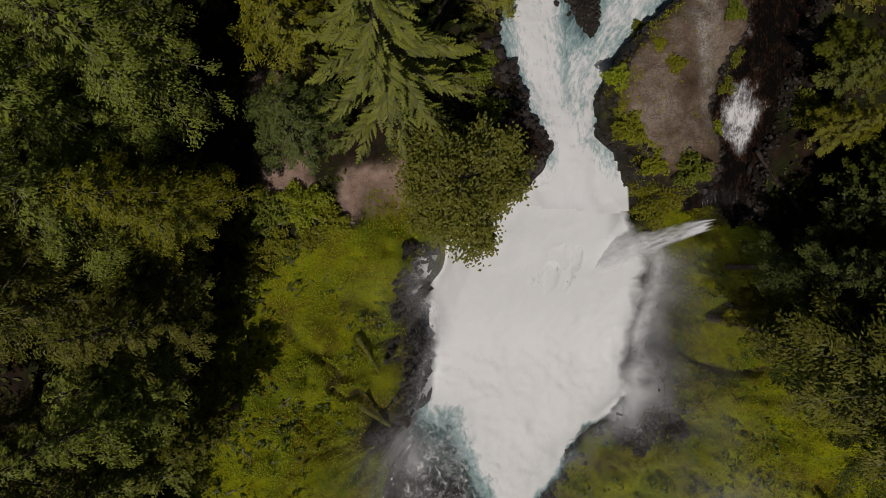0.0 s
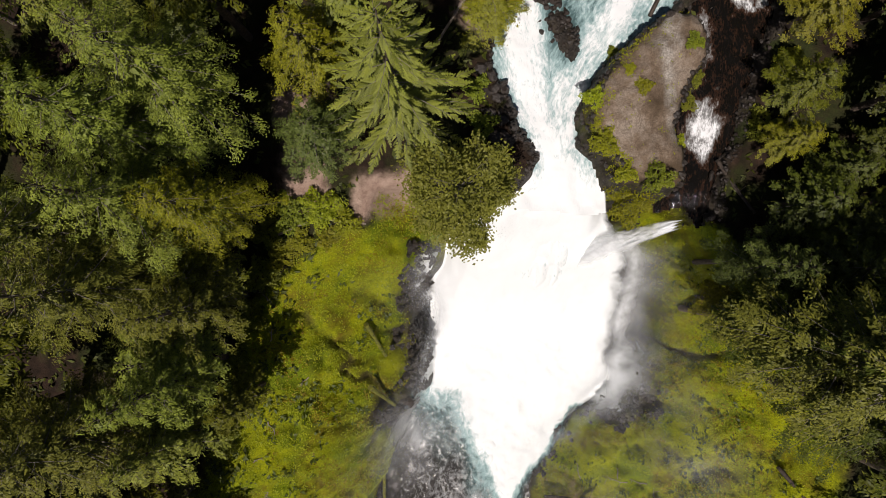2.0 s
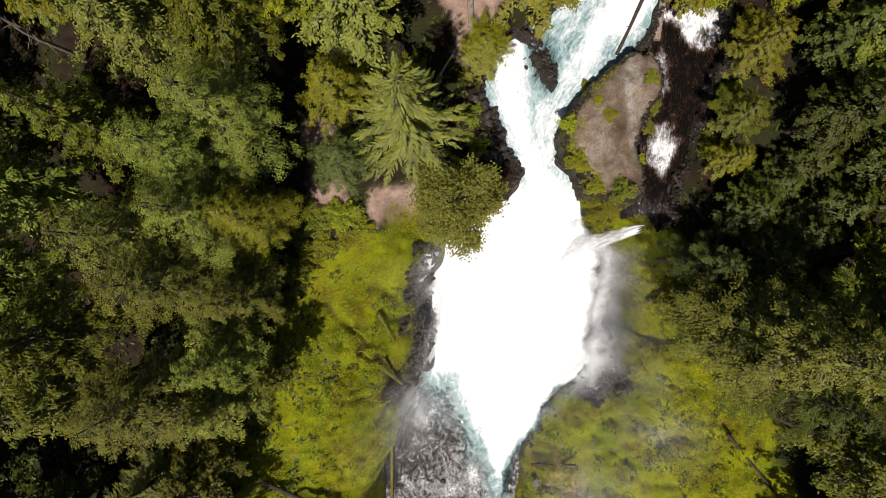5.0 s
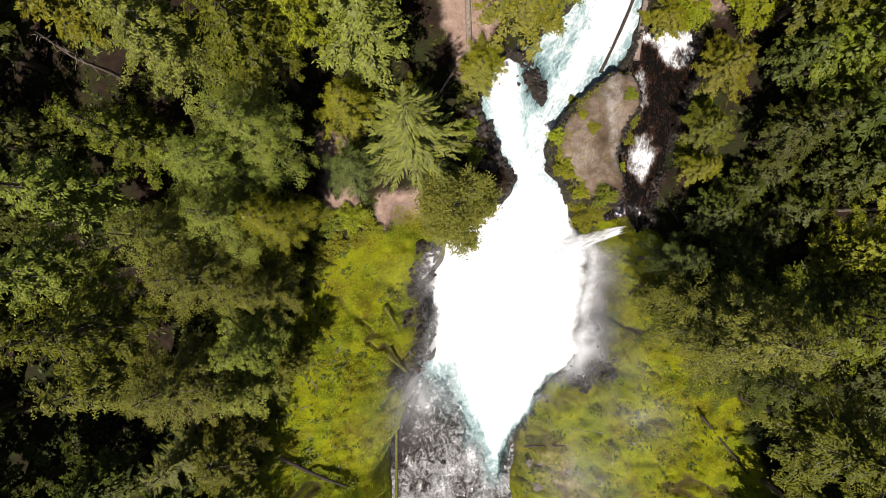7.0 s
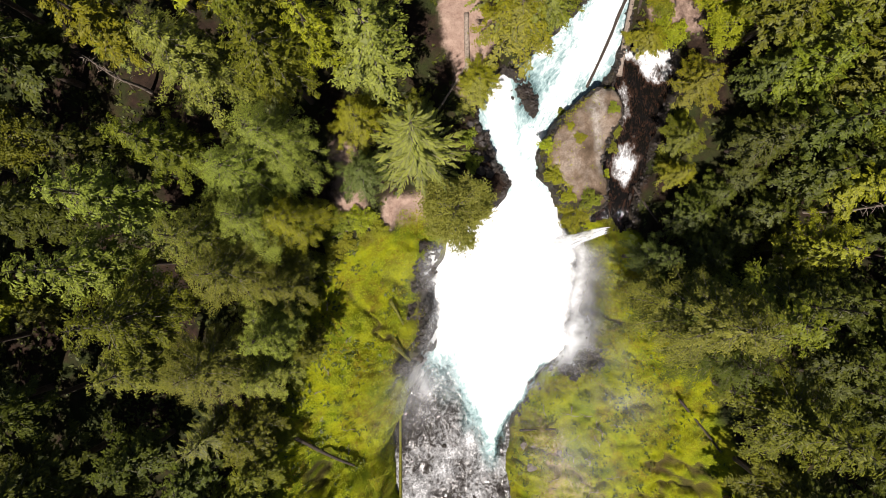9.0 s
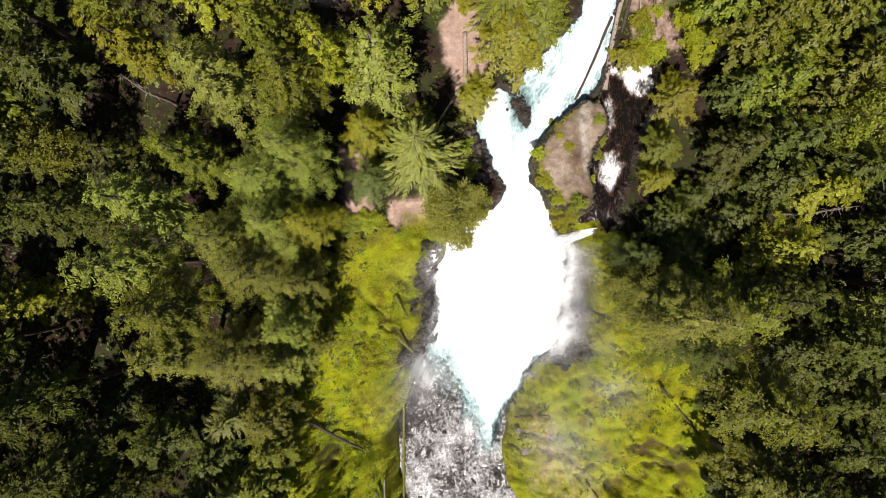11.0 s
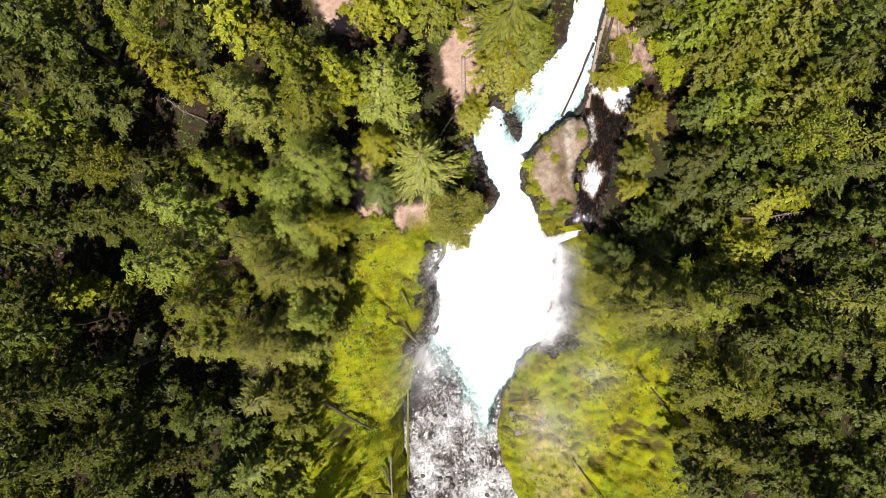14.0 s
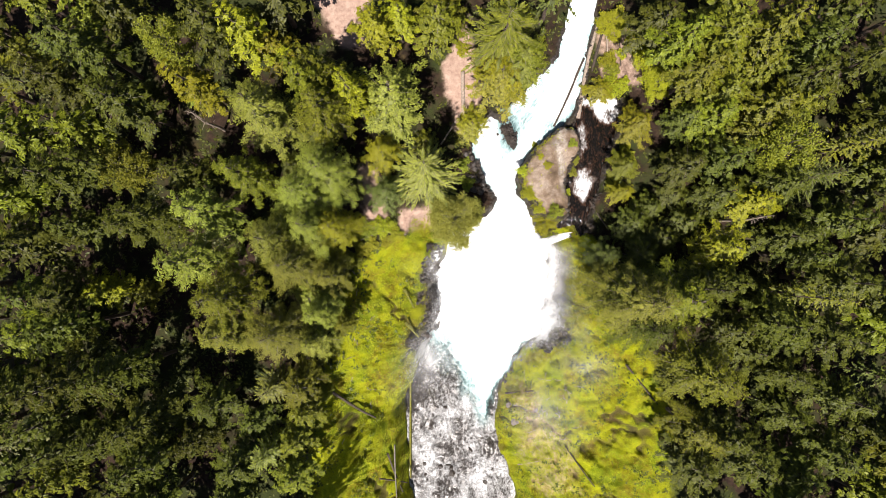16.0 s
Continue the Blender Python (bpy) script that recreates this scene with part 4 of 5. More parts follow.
grow("star", "mid", 10.4, 37.7, 31.0, 8.0, 2)
grow("fluff", "yellow", 10.4, 32.4, 18.0, 6.0, 2)
grow("fluff", "mid", 14.6, 35.0, 20.0, 5.4, 2)
grow("fluff", "yellow", 5.0, 24.2, 9.0, 3.4, 3)
grow("star", "pale", -3.8, 13.0, 34.0, 6.4, 3)
grow("fir", "yellow", -12.0, 17.4, 22.0, 4.2, 3)
grow("fluff", "blue", -11.4, 10.2, 18.0, 3.8, 3)
grow("round", "pale", 1.5, 5.2, 16.0, 4.7, 3)
grow("fluff", "blue", 30.5, -1.8, 18.0, 3.5, 3)
grow("fluff", "yellow", 31.6, -6.3, 5.0, 3.0, 3)
grow("fluff", "deep", 31.0, -8.0, 26.0, 4.4, 3)
grow("fluff", "pale", 33.4, -9.4, 37.0, 7.4, 4)
grow("fluff", "mid", 39.6, -9.0, 35.0, 6.4, 2)
grow("fir", "deep", 44.4, -7.4, 34.0, 5.4, 2)
grow("fluff", "deep", 35.6, -14.4, 31.0, 5.0, 4)
grow("fluff", "deep", 46.1, -9.1, 20.0, 3.6)
grow("fluff", "mid", 43.1, -21.6, 38.0, 7.2, 3)
grow("fluff", "mid", 46.3, -34.2, 26.0, 5.4, 2)
grow("fluff", "deep", 45.3, -40.7, 24.0, 6.0)
grow("fluff", "deep", 54.2, -38.7, 28.0, 6.0)
grow("fluff", "deep", 49.5, -33.4, 30.0, 5.0)
grow("fir", "yellow", 37.0, 23.6, 15.0, 4.0, 3)
grow("fir", "mid", 35.0, 15.6, 13.0, 3.4, 3)
grow("fir", "yellow", 34.8, 10.6, 11.0, 2.6, 3)
grow("fluff", "yellow", 31.2, 31.5, 6.0, 3.0)
grow("round", "yellow", 33.3, 44.6, 7.0, 2.8)
grow("round", "yellow", 40.9, 37.3, 9.0, 3.2)
grow("round", "yellow", 42.4, 32.6, 8.0, 3.0)
grow("fluff", "deep", 38.8, 40.4, 25.0, 5.5)
grow("fluff", "mid", 41.1, 35.6, 33.0, 5.0)
grow("fluff", "mid", 46.7, 35.3, 36.0, 6.0)
grow("fluff", "mid", 55.7, 36.6, 36.0, 6.0)
grow("fluff", "deep", 63.2, 34.2, 33.0, 5.5)
grow("fluff", "mid", 57.4, 32.0, 26.0, 4.5)
grow("fluff", "mid", 45.1, 30.8, 30.0, 5.5)
grow("fluff", "mid", 49.8, 27.3, 26.0, 5.5)
grow("fluff", "deep", 44.8, 23.9, 20.0, 3.8)
grow("fir", "mid", 47.9, 23.0, 28.0, 5.0)
grow("fir", "deep", 61.5, 28.5, 33.0, 5.5)
grow("fluff", "mid", 58.1, 24.9, 28.0, 6.0)
grow("fluff", "mid", 62.4, 24.8, 30.0, 5.0)
grow("round", "mid", 59.9, 17.9, 28.0, 5.0)
grow("fluff", "mid", 56.6, 21.4, 22.0, 4.5)
grow("fir", "deep", 49.7, 15.3, 30.0, 5.5)
grow("fluff", "deep", 44.6, 14.8, 22.0, 4.4, 2)
grow("star", "deep", 64.0, 11.9, 31.0, 5.5)
grow("fluff", "deep", 59.6, 10.6, 27.0, 5.0)
grow("fluff", "yellow", 56.5, 8.1, 23.0, 5.0)
grow("fluff", "deep", 50.7, 9.7, 22.0, 5.0)
grow("fluff", "deep", 44.9, 10.3, 10.0, 3.4)
grow("fir", "deep", 69.0, 4.3, 31.0, 6.0)
grow("fir", "deep", 62.4, 1.7, 27.0, 5.0)
grow("fluff", "yellow", 50.6, -0.6, 24.0, 5.2, 2)
grow("fluff", "deep", 49.8, 1.5, 13.0, 3.2)
grow("fluff", "deep", 70.1, -6.6, 30.0, 6.0)
grow("fir", "deep", 65.8, -1.6, 26.0, 5.0)
grow("fluff", "deep", 58.1, -13.8, 31.0, 5.5)
grow("fluff", "deep", 67.1, -16.0, 31.0, 6.0)
grow("fluff", "deep", 61.6, -23.6, 25.0, 4.5)
grow("fluff", "deep", 69.6, -27.1, 30.0, 5.5)
grow("fluff", "deep", 62.4, -31.1, 22.0, 4.5)
grow("fluff", "deep", 68.2, -36.9, 28.0, 5.5)
grow("fluff", "deep", 63.8, -41.4, 26.0, 5.0)

# next four: dark trees added over a shaded gap to darken its sunlit floor
grow("fluff", "deep", -38.4, -40.0, 24.0, 5.5)
grow("fluff", "deep", -43.4, -29.4, 22.0, 5.0)
grow("fir", "deep", -39.6, -47.4, 28.0, 6.0)
grow("fluff", "deep", -36.6, -33.4, 16.0, 4.4)
# next three: added likewise, to darken a clearing that lies in shade
grow("fluff", "deep", 52.6, -15.4, 24.0, 5.0)
grow("fir", "deep", 56.4, -19.6, 21.0, 4.8)
grow("fluff", "deep", 62.6, -17.0, 22.0, 5.0)
grow("fluff", "deep", 36.6, 4.4, 12.0, 4.0, 2)
grow("fir", "deep", 41.4, 1.4, 15.0, 4.4, 2)
grow("fluff", "deep", 46.4, 4.6, 14.0, 4.2)
grow("fir", "deep", 40.6, 7.6, 10.0, 3.6, 2)
grow("fluff", "deep", 37.6, -2.0, 16.0, 4.2, 2)
grow("fir", "deep", 49.4, -6.4, 30.0, 4.8)
grow("fluff", "pale", -24.6, -9.5, 20.0, 4.6, 2)
grow("fir", "pale", -24.8, -17.5, 22.0, 4.6, 2)
grow("fluff", "mid", -27.4, -26.0, 20.0, 4.8, 2)
grow("fir", "mid", -29.0, -37.0, 18.0, 4.6)
grow("fluff", "mid", -22.4, -2.6, 17.0, 4.0, 2)

# the forest round about, towards the edges of what is seen
fill = np.random.default_rng(11)
taken = np.array([(p[0], p[1]) for p in planted])
outer = [p for p in ((-94 + 8.6 * i + fill.uniform(-2.6, 2.6), -58 + 8.6 * j + fill.uniform(-2.6, 2.6)) for i in range(23) for j in range(14))
         if (abs(p[0]) > 60 or p[1] > 40 or p[1] < -40) and gorge(p[0], p[1]) < 0.04 and signed(p[0], p[1], MAIN) > 3.5
         and min(signed(p[0], p[1], s) for s in SOILS) > 1.5]
for x, y in outer:
    if np.min(np.hypot(taken[:, 0] - x, taken[:, 1] - y)) > 5.2 and fill.random() < 0.85:
        grow(("fluff", "fir", "fluff", "star")[int(fill.integers(4))], ("deep", "deep", "mid", "deep")[int(fill.integers(4))], x, y, fill.uniform(25, 38), fill.uniform(4.8, 6.2), 0)

# younger trees between the tall ones
inner = [p for p in ((-58 + 7.4 * i + fill.uniform(-2.6, 2.6), -38 + 7.4 * j + fill.uniform(-2.6, 2.6)) for i in range(17) for j in range(12))
         if gorge(p[0], p[1]) < 0.03 and min(signed(p[0], p[1], MAIN), signed(p[0], p[1], SIDE)) > 4 and min(signed(p[0], p[1], s) for s in SOILS) > 2.5]
for x, y in inner:
    if np.min(np.hypot(taken[:, 0] - x, taken[:, 1] - y)) > 4.6 and fill.random() < 0.45:
        grow(("round", "fluff", "fir")[int(fill.integers(3))], ("deep", "mid", "deep")[int(fill.integers(3))], x, y, fill.uniform(7, 17), fill.uniform(2.6, 4.0), 1)


# ---- low growth ----
def shrub(x, y, r, high, tone, label, seed):
    """A bush of many small leaves on thin stems."""
    rng = np.random.default_rng(seed)
    n = int(320 + 300 * r * r)
    th, ct = rng.uniform(0, 2 * math.pi, n), rng.uniform(0.0, 1.0, n)
    lump = 1 + 0.25 * np.sin(3 * th + seed) + 0.15 * np.sin(7 * th)
    rad = rng.uniform(0.35, 1.0, n) ** 0.6 * lump
    st = np.sqrt(1 - ct * ct)
    c = np.stack([r * rad * st * np.cos(th), r * rad * st * np.sin(th), 0.15 + high * rad * ct * (0.8 + 0.2 * np.sin(5 * th))], 1)
    along = unit(rng.normal(0, 0.7, (n, 3)) * np.array([1, 1, 0.4]) + unit(c) * np.array([0.8, 0.8, 0.1]))
    side = unit(np.cross(along, np.array([0, 0, 1.0]) + rng.normal(0, 0.28, (n, 3))))
    v, f = flakes(c, along, side, rng.uniform(0.18, 0.36, n), rng.uniform(0.10, 0.2, n))
    stems = []
    for k in range(9):
        a = k * 0.7 + seed
        us = np.linspace(0, 1, 4)
        stems.append((np.stack([0.7 * r * us * math.cos(a), 0.7 * r * us * math.sin(a), 0.8 * high * us - 0.1], 1), 0.035 * (1 - 0.8 * us), 4))
    base = float(ground_height(x, y))
    root = thing("shrub", label, "shrub", Matrix.Translation((x, y, base)), "shrubs along the river")
    sv, sf = tapered(stems)
    part("stems", mesh_of("stems", sv, sf, BARK), root)["kind"] = "stuff"
    part("leaves", mesh_of("leaves", v, f, LEAVES[tone], False), root)["kind"] = "stuff"


ISLE_BUSH = "yellow-green shrub growing on the basalt island"
shrub(20.8, 5.4, 2.9, 3.2, "yellow", ISLE_BUSH, 1)
shrub(22.0, 7.0, 1.6, 2.2, "mid", ISLE_BUSH, 2)
shrub(18.9, 7.6, 1.2, 1.4, "yellow", ISLE_BUSH, 3)
shrub(16.7, 10.7, 1.5, 1.6, "yellow", ISLE_BUSH, 4)
shrub(15.5, 15.2, 1.2, 1.3, "yellow", ISLE_BUSH, 5)
shrub(19.0, 18.0, 0.7, 0.5, "yellow", ISLE_BUSH, 6)
shrub(20.4, 16.2, 0.9, 0.5, "yellow", ISLE_BUSH, 7)
shrub(18.6, 20.8, 0.8, 0.6, "mid", ISLE_BUSH, 8)
shrub(25.4, 20.6, 0.9, 0.6, "mid", ISLE_BUSH, 9)
shrub(25.6, 15.6, 1.4, 0.9, "mid", "green shrub beside the white riffle", 10)
shrub(24.8, 11.0, 0.7, 0.7, "yellow", ISLE_BUSH, 11)
shrub(26.4, 17.6, 0.9, 0.7, "mid", "green shrub beside the white riffle", 12)
RIM_BUSH = "bright yellow-green shrub at the edge of the gorge"
shrub(-13.0, 4.2, 2.2, 2.6, "yellow", RIM_BUSH, 13)
shrub(-16.2, 3.6, 2.2, 2.6, "mid", RIM_BUSH, 14)
shrub(-10.4, 2.6, 1.6, 1.8, "yellow", RIM_BUSH, 15)
shrub(-15.4, 0.6, 1.5, 1.5, "yellow", RIM_BUSH, 16)
shrub(-19.0, 1.6, 1.9, 2.2, "mid", RIM_BUSH, 17)
shrub(-19.6, -3.0, 1.9, 2.2, "mid", RIM_BUSH, 40)
shrub(-20.8, -7.6, 1.8, 2.0, "mid", RIM_BUSH, 41)
shrub(-22.4, -12.8, 1.9, 2.2, "mid", RIM_BUSH, 42)
shrub(-23.6, -20.6, 1.8, 2.0, "mid", RIM_BUSH, 43)
shrub(-25.0, -30.0, 1.8, 2.0, "mid", RIM_BUSH, 44)
shrub(-12.4, 1.2, 1.4, 1.2, "yellow", RIM_BUSH, 45)
shrub(-17.6, -1.0, 1.6, 1.6, "yellow", RIM_BUSH, 46)
BANK_BUSH = "green shrub on the river bank"
shrub(3.6, 17.0, 1.5, 1.5, "mid", BANK_BUSH, 18)
shrub(4.4, 13.2, 1.6, 1.6, "mid", BANK_BUSH, 19)
shrub(4.2, 25.6, 1.8, 1.8, "yellow", BANK_BUSH, 20)
shrub(34.5, 13.0, 1.8, 2.2, "mid", BANK_BUSH, 21)
shrub(37.0, 19.0, 2.0, 2.6, "yellow", BANK_BUSH, 22)
shrub(33.4, 38.0, 2.0, 2.2, "yellow", BANK_BUSH, 23)
shrub(36.4, 33.4, 1.6, 1.8, "yellow", BANK_BUSH, 24)
shrub(42.6, 36.6, 2.2, 2.4, "yellow", BANK_BUSH, 25)
shrub(3.4, 40.4, 1.5, 1.6, "yellow", BANK_BUSH, 26)
shrub(38.6, 41.6, 2.4, 2.6, "yellow", BANK_BUSH, 27)
shrub(34.0, 36.8, 1.7, 1.8, "mid", BANK_BUSH, 28)
shrub(33.6, 32.6, 2.6, 3.0, "yellow", BANK_BUSH, 29)
shrub(40.2, 39.0, 1.6, 1.8, "mid", BANK_BUSH, 30)
shrub(36.2, 39.6, 1.2, 1.2, "yellow", BANK_BUSH, 31)


def carpet(name, label, count, box, accept, size, mat, seed, leaves=3):
    """Small plants over the ground, too many to count."""
    rng = np.random.default_rng(seed)
    x, y = rng.uniform(box[0], box[1], count), rng.uniform(box[2], box[3], count)
    ok = accept(x, y, rng.random(count))
    x, y = np.repeat(x[ok], leaves), np.repeat(y[ok], leaves)
    n = len(x)
    x, y = x + rng.normal(0, 0.5 * size, n), y + rng.normal(0, 0.5 * size, n)
    along = unit(rng.normal(0, 1, (n, 3)) * np.array([1, 1, 0.35]) + np.array([0, 0, 0.25]))
    side = unit(np.cross(along, np.array([0, 0, 1.0]) + rng.normal(0, 0.35, (n, 3))))
    c = np.stack([x, y, ground_height(x, y) + 0.25 * size], 1) + along * size * 0.3
    v, f = flakes(c, along, side, size * rng.uniform(0.7, 1.5, n), size * rng.uniform(0.35, 0.7, n))
    return thing(name, label, "plants", kind="stuff", data=mesh_of(name, v, f, mat, False))


def mossy(x, y, chance):
    g = gorge(x, y)
    near = signed(x, y, FOAM) + 1.9 * fbm(x, y, 4, 5, 14)
    return (np.maximum(g, np.where(x < 6, gorge(x + 4.5, y), 0) * (y < 2)) > 0.04) & (g < 0.95) & (chance < 0.6 + 0.6 * fbm(x, y, 3.0, 3, 44) - gully(x, y)) & ~((near < np.where(x < 10, 3.3 + 0.9 * chance, 1.8)) & (y > -38))


carpet("moss_tufts", "bright yellow-green moss and herbs on the gorge slopes", 170000, (-34, 54, -68, 6), mossy, 0.19, MOSS_LEAF, 5)
carpet("island_herbs", "yellow-green herbs on the basalt island", 9000, (13, 28, 3, 25),
       lambda x, y, c: (signed(x, y, ISLAND) < -0.1) & (c < 0.7 * smooth(-1.9, -0.3, signed(x, y, ISLAND) + 1.3 * fbm(x, y, 2.2, 3, 87)) * smooth(24, 19, x) + 0.02), 0.2, MOSS_LEAF, 35)
carpet("slope_herbs", "rusty orange-brown herbs on the mossy slopes", 50000, (-34, 54, -68, 6),
       lambda x, y, c: mossy(x, y, c) & (fbm(x, y, 6, 4, 48) > 0.2), 0.26, RUST_LEAF, 25)
carpet("slope_herbs", "darker green herb clumps on the mossy slopes", 6000, (-34, 54, -68, 6),
       lambda x, y, c: mossy(x, y, c) & (fbm(x, y, 5, 3, 47) > 0.05), 0.55, FERN_LEAF, 15, 4)
carpet("ferns", "green ferns on the forest floor", 22000, (-105, 108, -66, 66),
       lambda x, y, c: (gorge(x, y) < 0.06) & (c < 0.4 + 0.6 * fbm(x, y, 9, 3, 45)) & (np.minimum(signed(x, y, MAIN), signed(x, y, SIDE)) > 0.8)
       & (np.min([signed(x, y, s) for s in SOILS], axis=0) > 0.3) & (signed(x, y, ISLAND) > 0), 0.7, FERN_LEAF, 6)


# ---- stones ----
def stone_mesh(seed, mat):
    bm = bmesh.new()
    bmesh.ops.create_icosphere(bm, subdivisions=2, radius=1.0)
    for v in bm.verts:
        n = noise.noise(v.co * 1.1 + Vector((seed * 3.1, 0, 0))) * 0.45 + noise.noise(v.co * 2.9 + Vector((0, seed, 0))) * 0.2
        v.co *= 1 + n
        v.co.z *= 0.62
    me = bpy.data.meshes.new("boulder")
    bm.to_mesh(me)
    bm.free()
    me.materials.append(mat)
    return me


WET_STONES = [stone_mesh(k, WET_ROCK) for k in range(6)]
DRY_STONES = [stone_mesh(k + 10, DRY_ROCK) for k in range(4)]


def boulder(x, y, size, meshes, seed, label, lift=0.0, z=None):
    base = float(ground_height(x, y)) if z is None else z
    ob = thing("boulder", label, "rock", Matrix.Translation((x, y, base + lift)) @ Matrix.Rotation(seed * 1.7, 4, "Z")
               @ Matrix.Diagonal((size, size * (0.7 + 0.3 * math.sin(seed)), size * 0.8, 1)), "boulders in the river", data=meshes[seed % len(meshes)])
    return ob


srng = np.random.default_rng(8)
WET = "dark wet basalt boulder in the white rapids"
placed = 0
while placed < 16:
    x, y = srng.uniform(-8, 16), srng.uniform(-68, -40)
    if gorge(x, y) > 0.96 and signed(x, y, FOAM) > 2.5 and not (4.5 < x < 11 and y > -47):
        boulder(x, y, srng.uniform(0.35, 1.0), WET_STONES, placed, WET, z=float(rapid_top(x, y)) - 0.05)
        placed += 1
for k in range(9):
    x, y = 12.2 + 1.6 * math.sin(k * 2.4), 24.3 + 2.0 * math.cos(k * 2.4)
    boulder(x, y, 0.25 + 0.3 * abs(math.sin(k * 1.7)), WET_STONES, k + 2, "dark wet basalt boulder splitting the river", z=float(river_top(x, y)) - 0.1)
for k in range(22):
    a = k / 21
    boulder(5.0 + 2.6 * math.sin(k * 2.1) * 0.5 + 2.0 * a, 19.5 - 8.5 * a + 0.4 * math.sin(k), 0.45 + 0.35 * abs(math.sin(k * 1.3)), WET_STONES, k, "dark wet boulder on the river bank", 0.3)
for k in range(26):
    a = k / 25
    x, y = 28.0 + 1.2 * math.sin(k * 1.9) + 2.2 * math.sin(a * 3.1), 27.0 - 24.0 * a
    if y < 7.5 or signed(x, y, RIFFLE) < 0.4 or signed(x, y, INLET) < 0.4:
        continue
    boulder(x, y, 0.25 + 0.35 * abs(math.sin(k * 2.3)), WET_STONES, k + 3, "dark wet stone in the side channel", z=-1.35 + 0.05 * max(0, y - 10))
boulder(16.4, -41.6, 1.1, DRY_STONES, 1, "pale grey boulder at the water's edge", 0.1)
for k in range(5):
    boulder(16.5 + 5 * math.sin(k * 1.7), -37.5 - 0.5 * k + 1.5 * math.sin(k * 3.3), 0.5 + 0.3 * abs(math.sin(k)), DRY_STONES, k, "weathered brown stone on the mossy slope", 0.05)

seedling = bmesh.new()
bmesh.ops.create_icosphere(seedling, subdivisions=1, radius=1.0)
ball = np.array([v.co[:] for v in seedling.verts])
ball_f = np.array([[v.index for v in f.verts] for f in seedling.faces])
seedling.free()
stones_v, stones_f, count = [], [], 0
bx, by = srng.uniform(2, 40, 14000), srng.uniform(1, 45, 14000)
bd = np.minimum(np.abs(signed(bx, by, MAIN) - 0.1), np.abs(signed(bx, by, SIDE) - 0.1))
bd = np.minimum(bd, np.where(signed(bx, by, LEDGE) < 0.4, 0.3, 9.0))
for x, y in zip(bx[bd < 0.55], by[bd < 0.55]):
    s = 0.07 + 0.3 * srng.uniform(0, 1) ** 1.6
    stones_v.append(ball * s * srng.uniform(0.6, 1.3, ball.shape) + np.array([x, y, float(ground_height(x, y)) + 0.05]))
    stones_f.append(ball_f + count)
    count += len(ball)
thing("bank_stones", "dark broken basalt along the river banks", "stones", kind="stuff",
      data=mesh_of("bank_stones", np.concatenate(stones_v), np.concatenate(stones_f), WET_ROCK, False))


stones_v, stones_f, count = [], [], 0
bx, by = srng.uniform(-9, 4, 5200), srng.uniform(-26, 3, 5200)
by = by - 2.5
bd, bg = signed(bx, by, FOAM) + 1.3 * fbm(bx, by, 4, 3, 14), gorge(bx, by)
keep = (bd > 0.0) & (bd + 1.6 * fbm(bx, by, 2.2, 3, 15) + 2.2 * srng.random(5200) ** 2 < 3.6) & (bg > 0.35)
for x, y in zip(bx[keep], by[keep]):
    s = 0.10 + 0.5 * srng.uniform(0, 1) ** 2.8
    stones_v.append(ball * s * srng.uniform(0.6, 1.5, ball.shape) + np.array([x, y, float(ground_height(x, y))]))
    stones_f.append(ball_f + count)
    count += len(ball)
bx, by = srng.uniform(13, 33, 5200), srng.uniform(-34, -3, 5200)
bd, bg = signed(bx, by, FOAM) + 1.0 * fbm(bx, by, 3, 3, 24), gorge(bx, by)
keep = (bd > 0.5) & (by < -19) & (bd + 1.5 * fbm(bx, by, 2.2, 3, 25) + 2.4 * srng.random(5200) ** 2 < 2.8) & (bg > 0.35)
for x, y in zip(bx[keep], by[keep]):
    s = 0.10 + 0.5 * srng.uniform(0, 1) ** 2.8
    stones_v.append(ball * s * srng.uniform(0.6, 1.5, ball.shape) + np.array([x, y, float(ground_height(x, y))]))
    stones_f.append(ball_f + count)
    count += len(ball)
thing("wall_rocks", "dark wet broken basalt on the wall beside the falls", "stones", kind="stuff",
      data=mesh_of("wall_rocks", np.concatenate(stones_v), np.concatenate(stones_f), WET_ROCK, False))


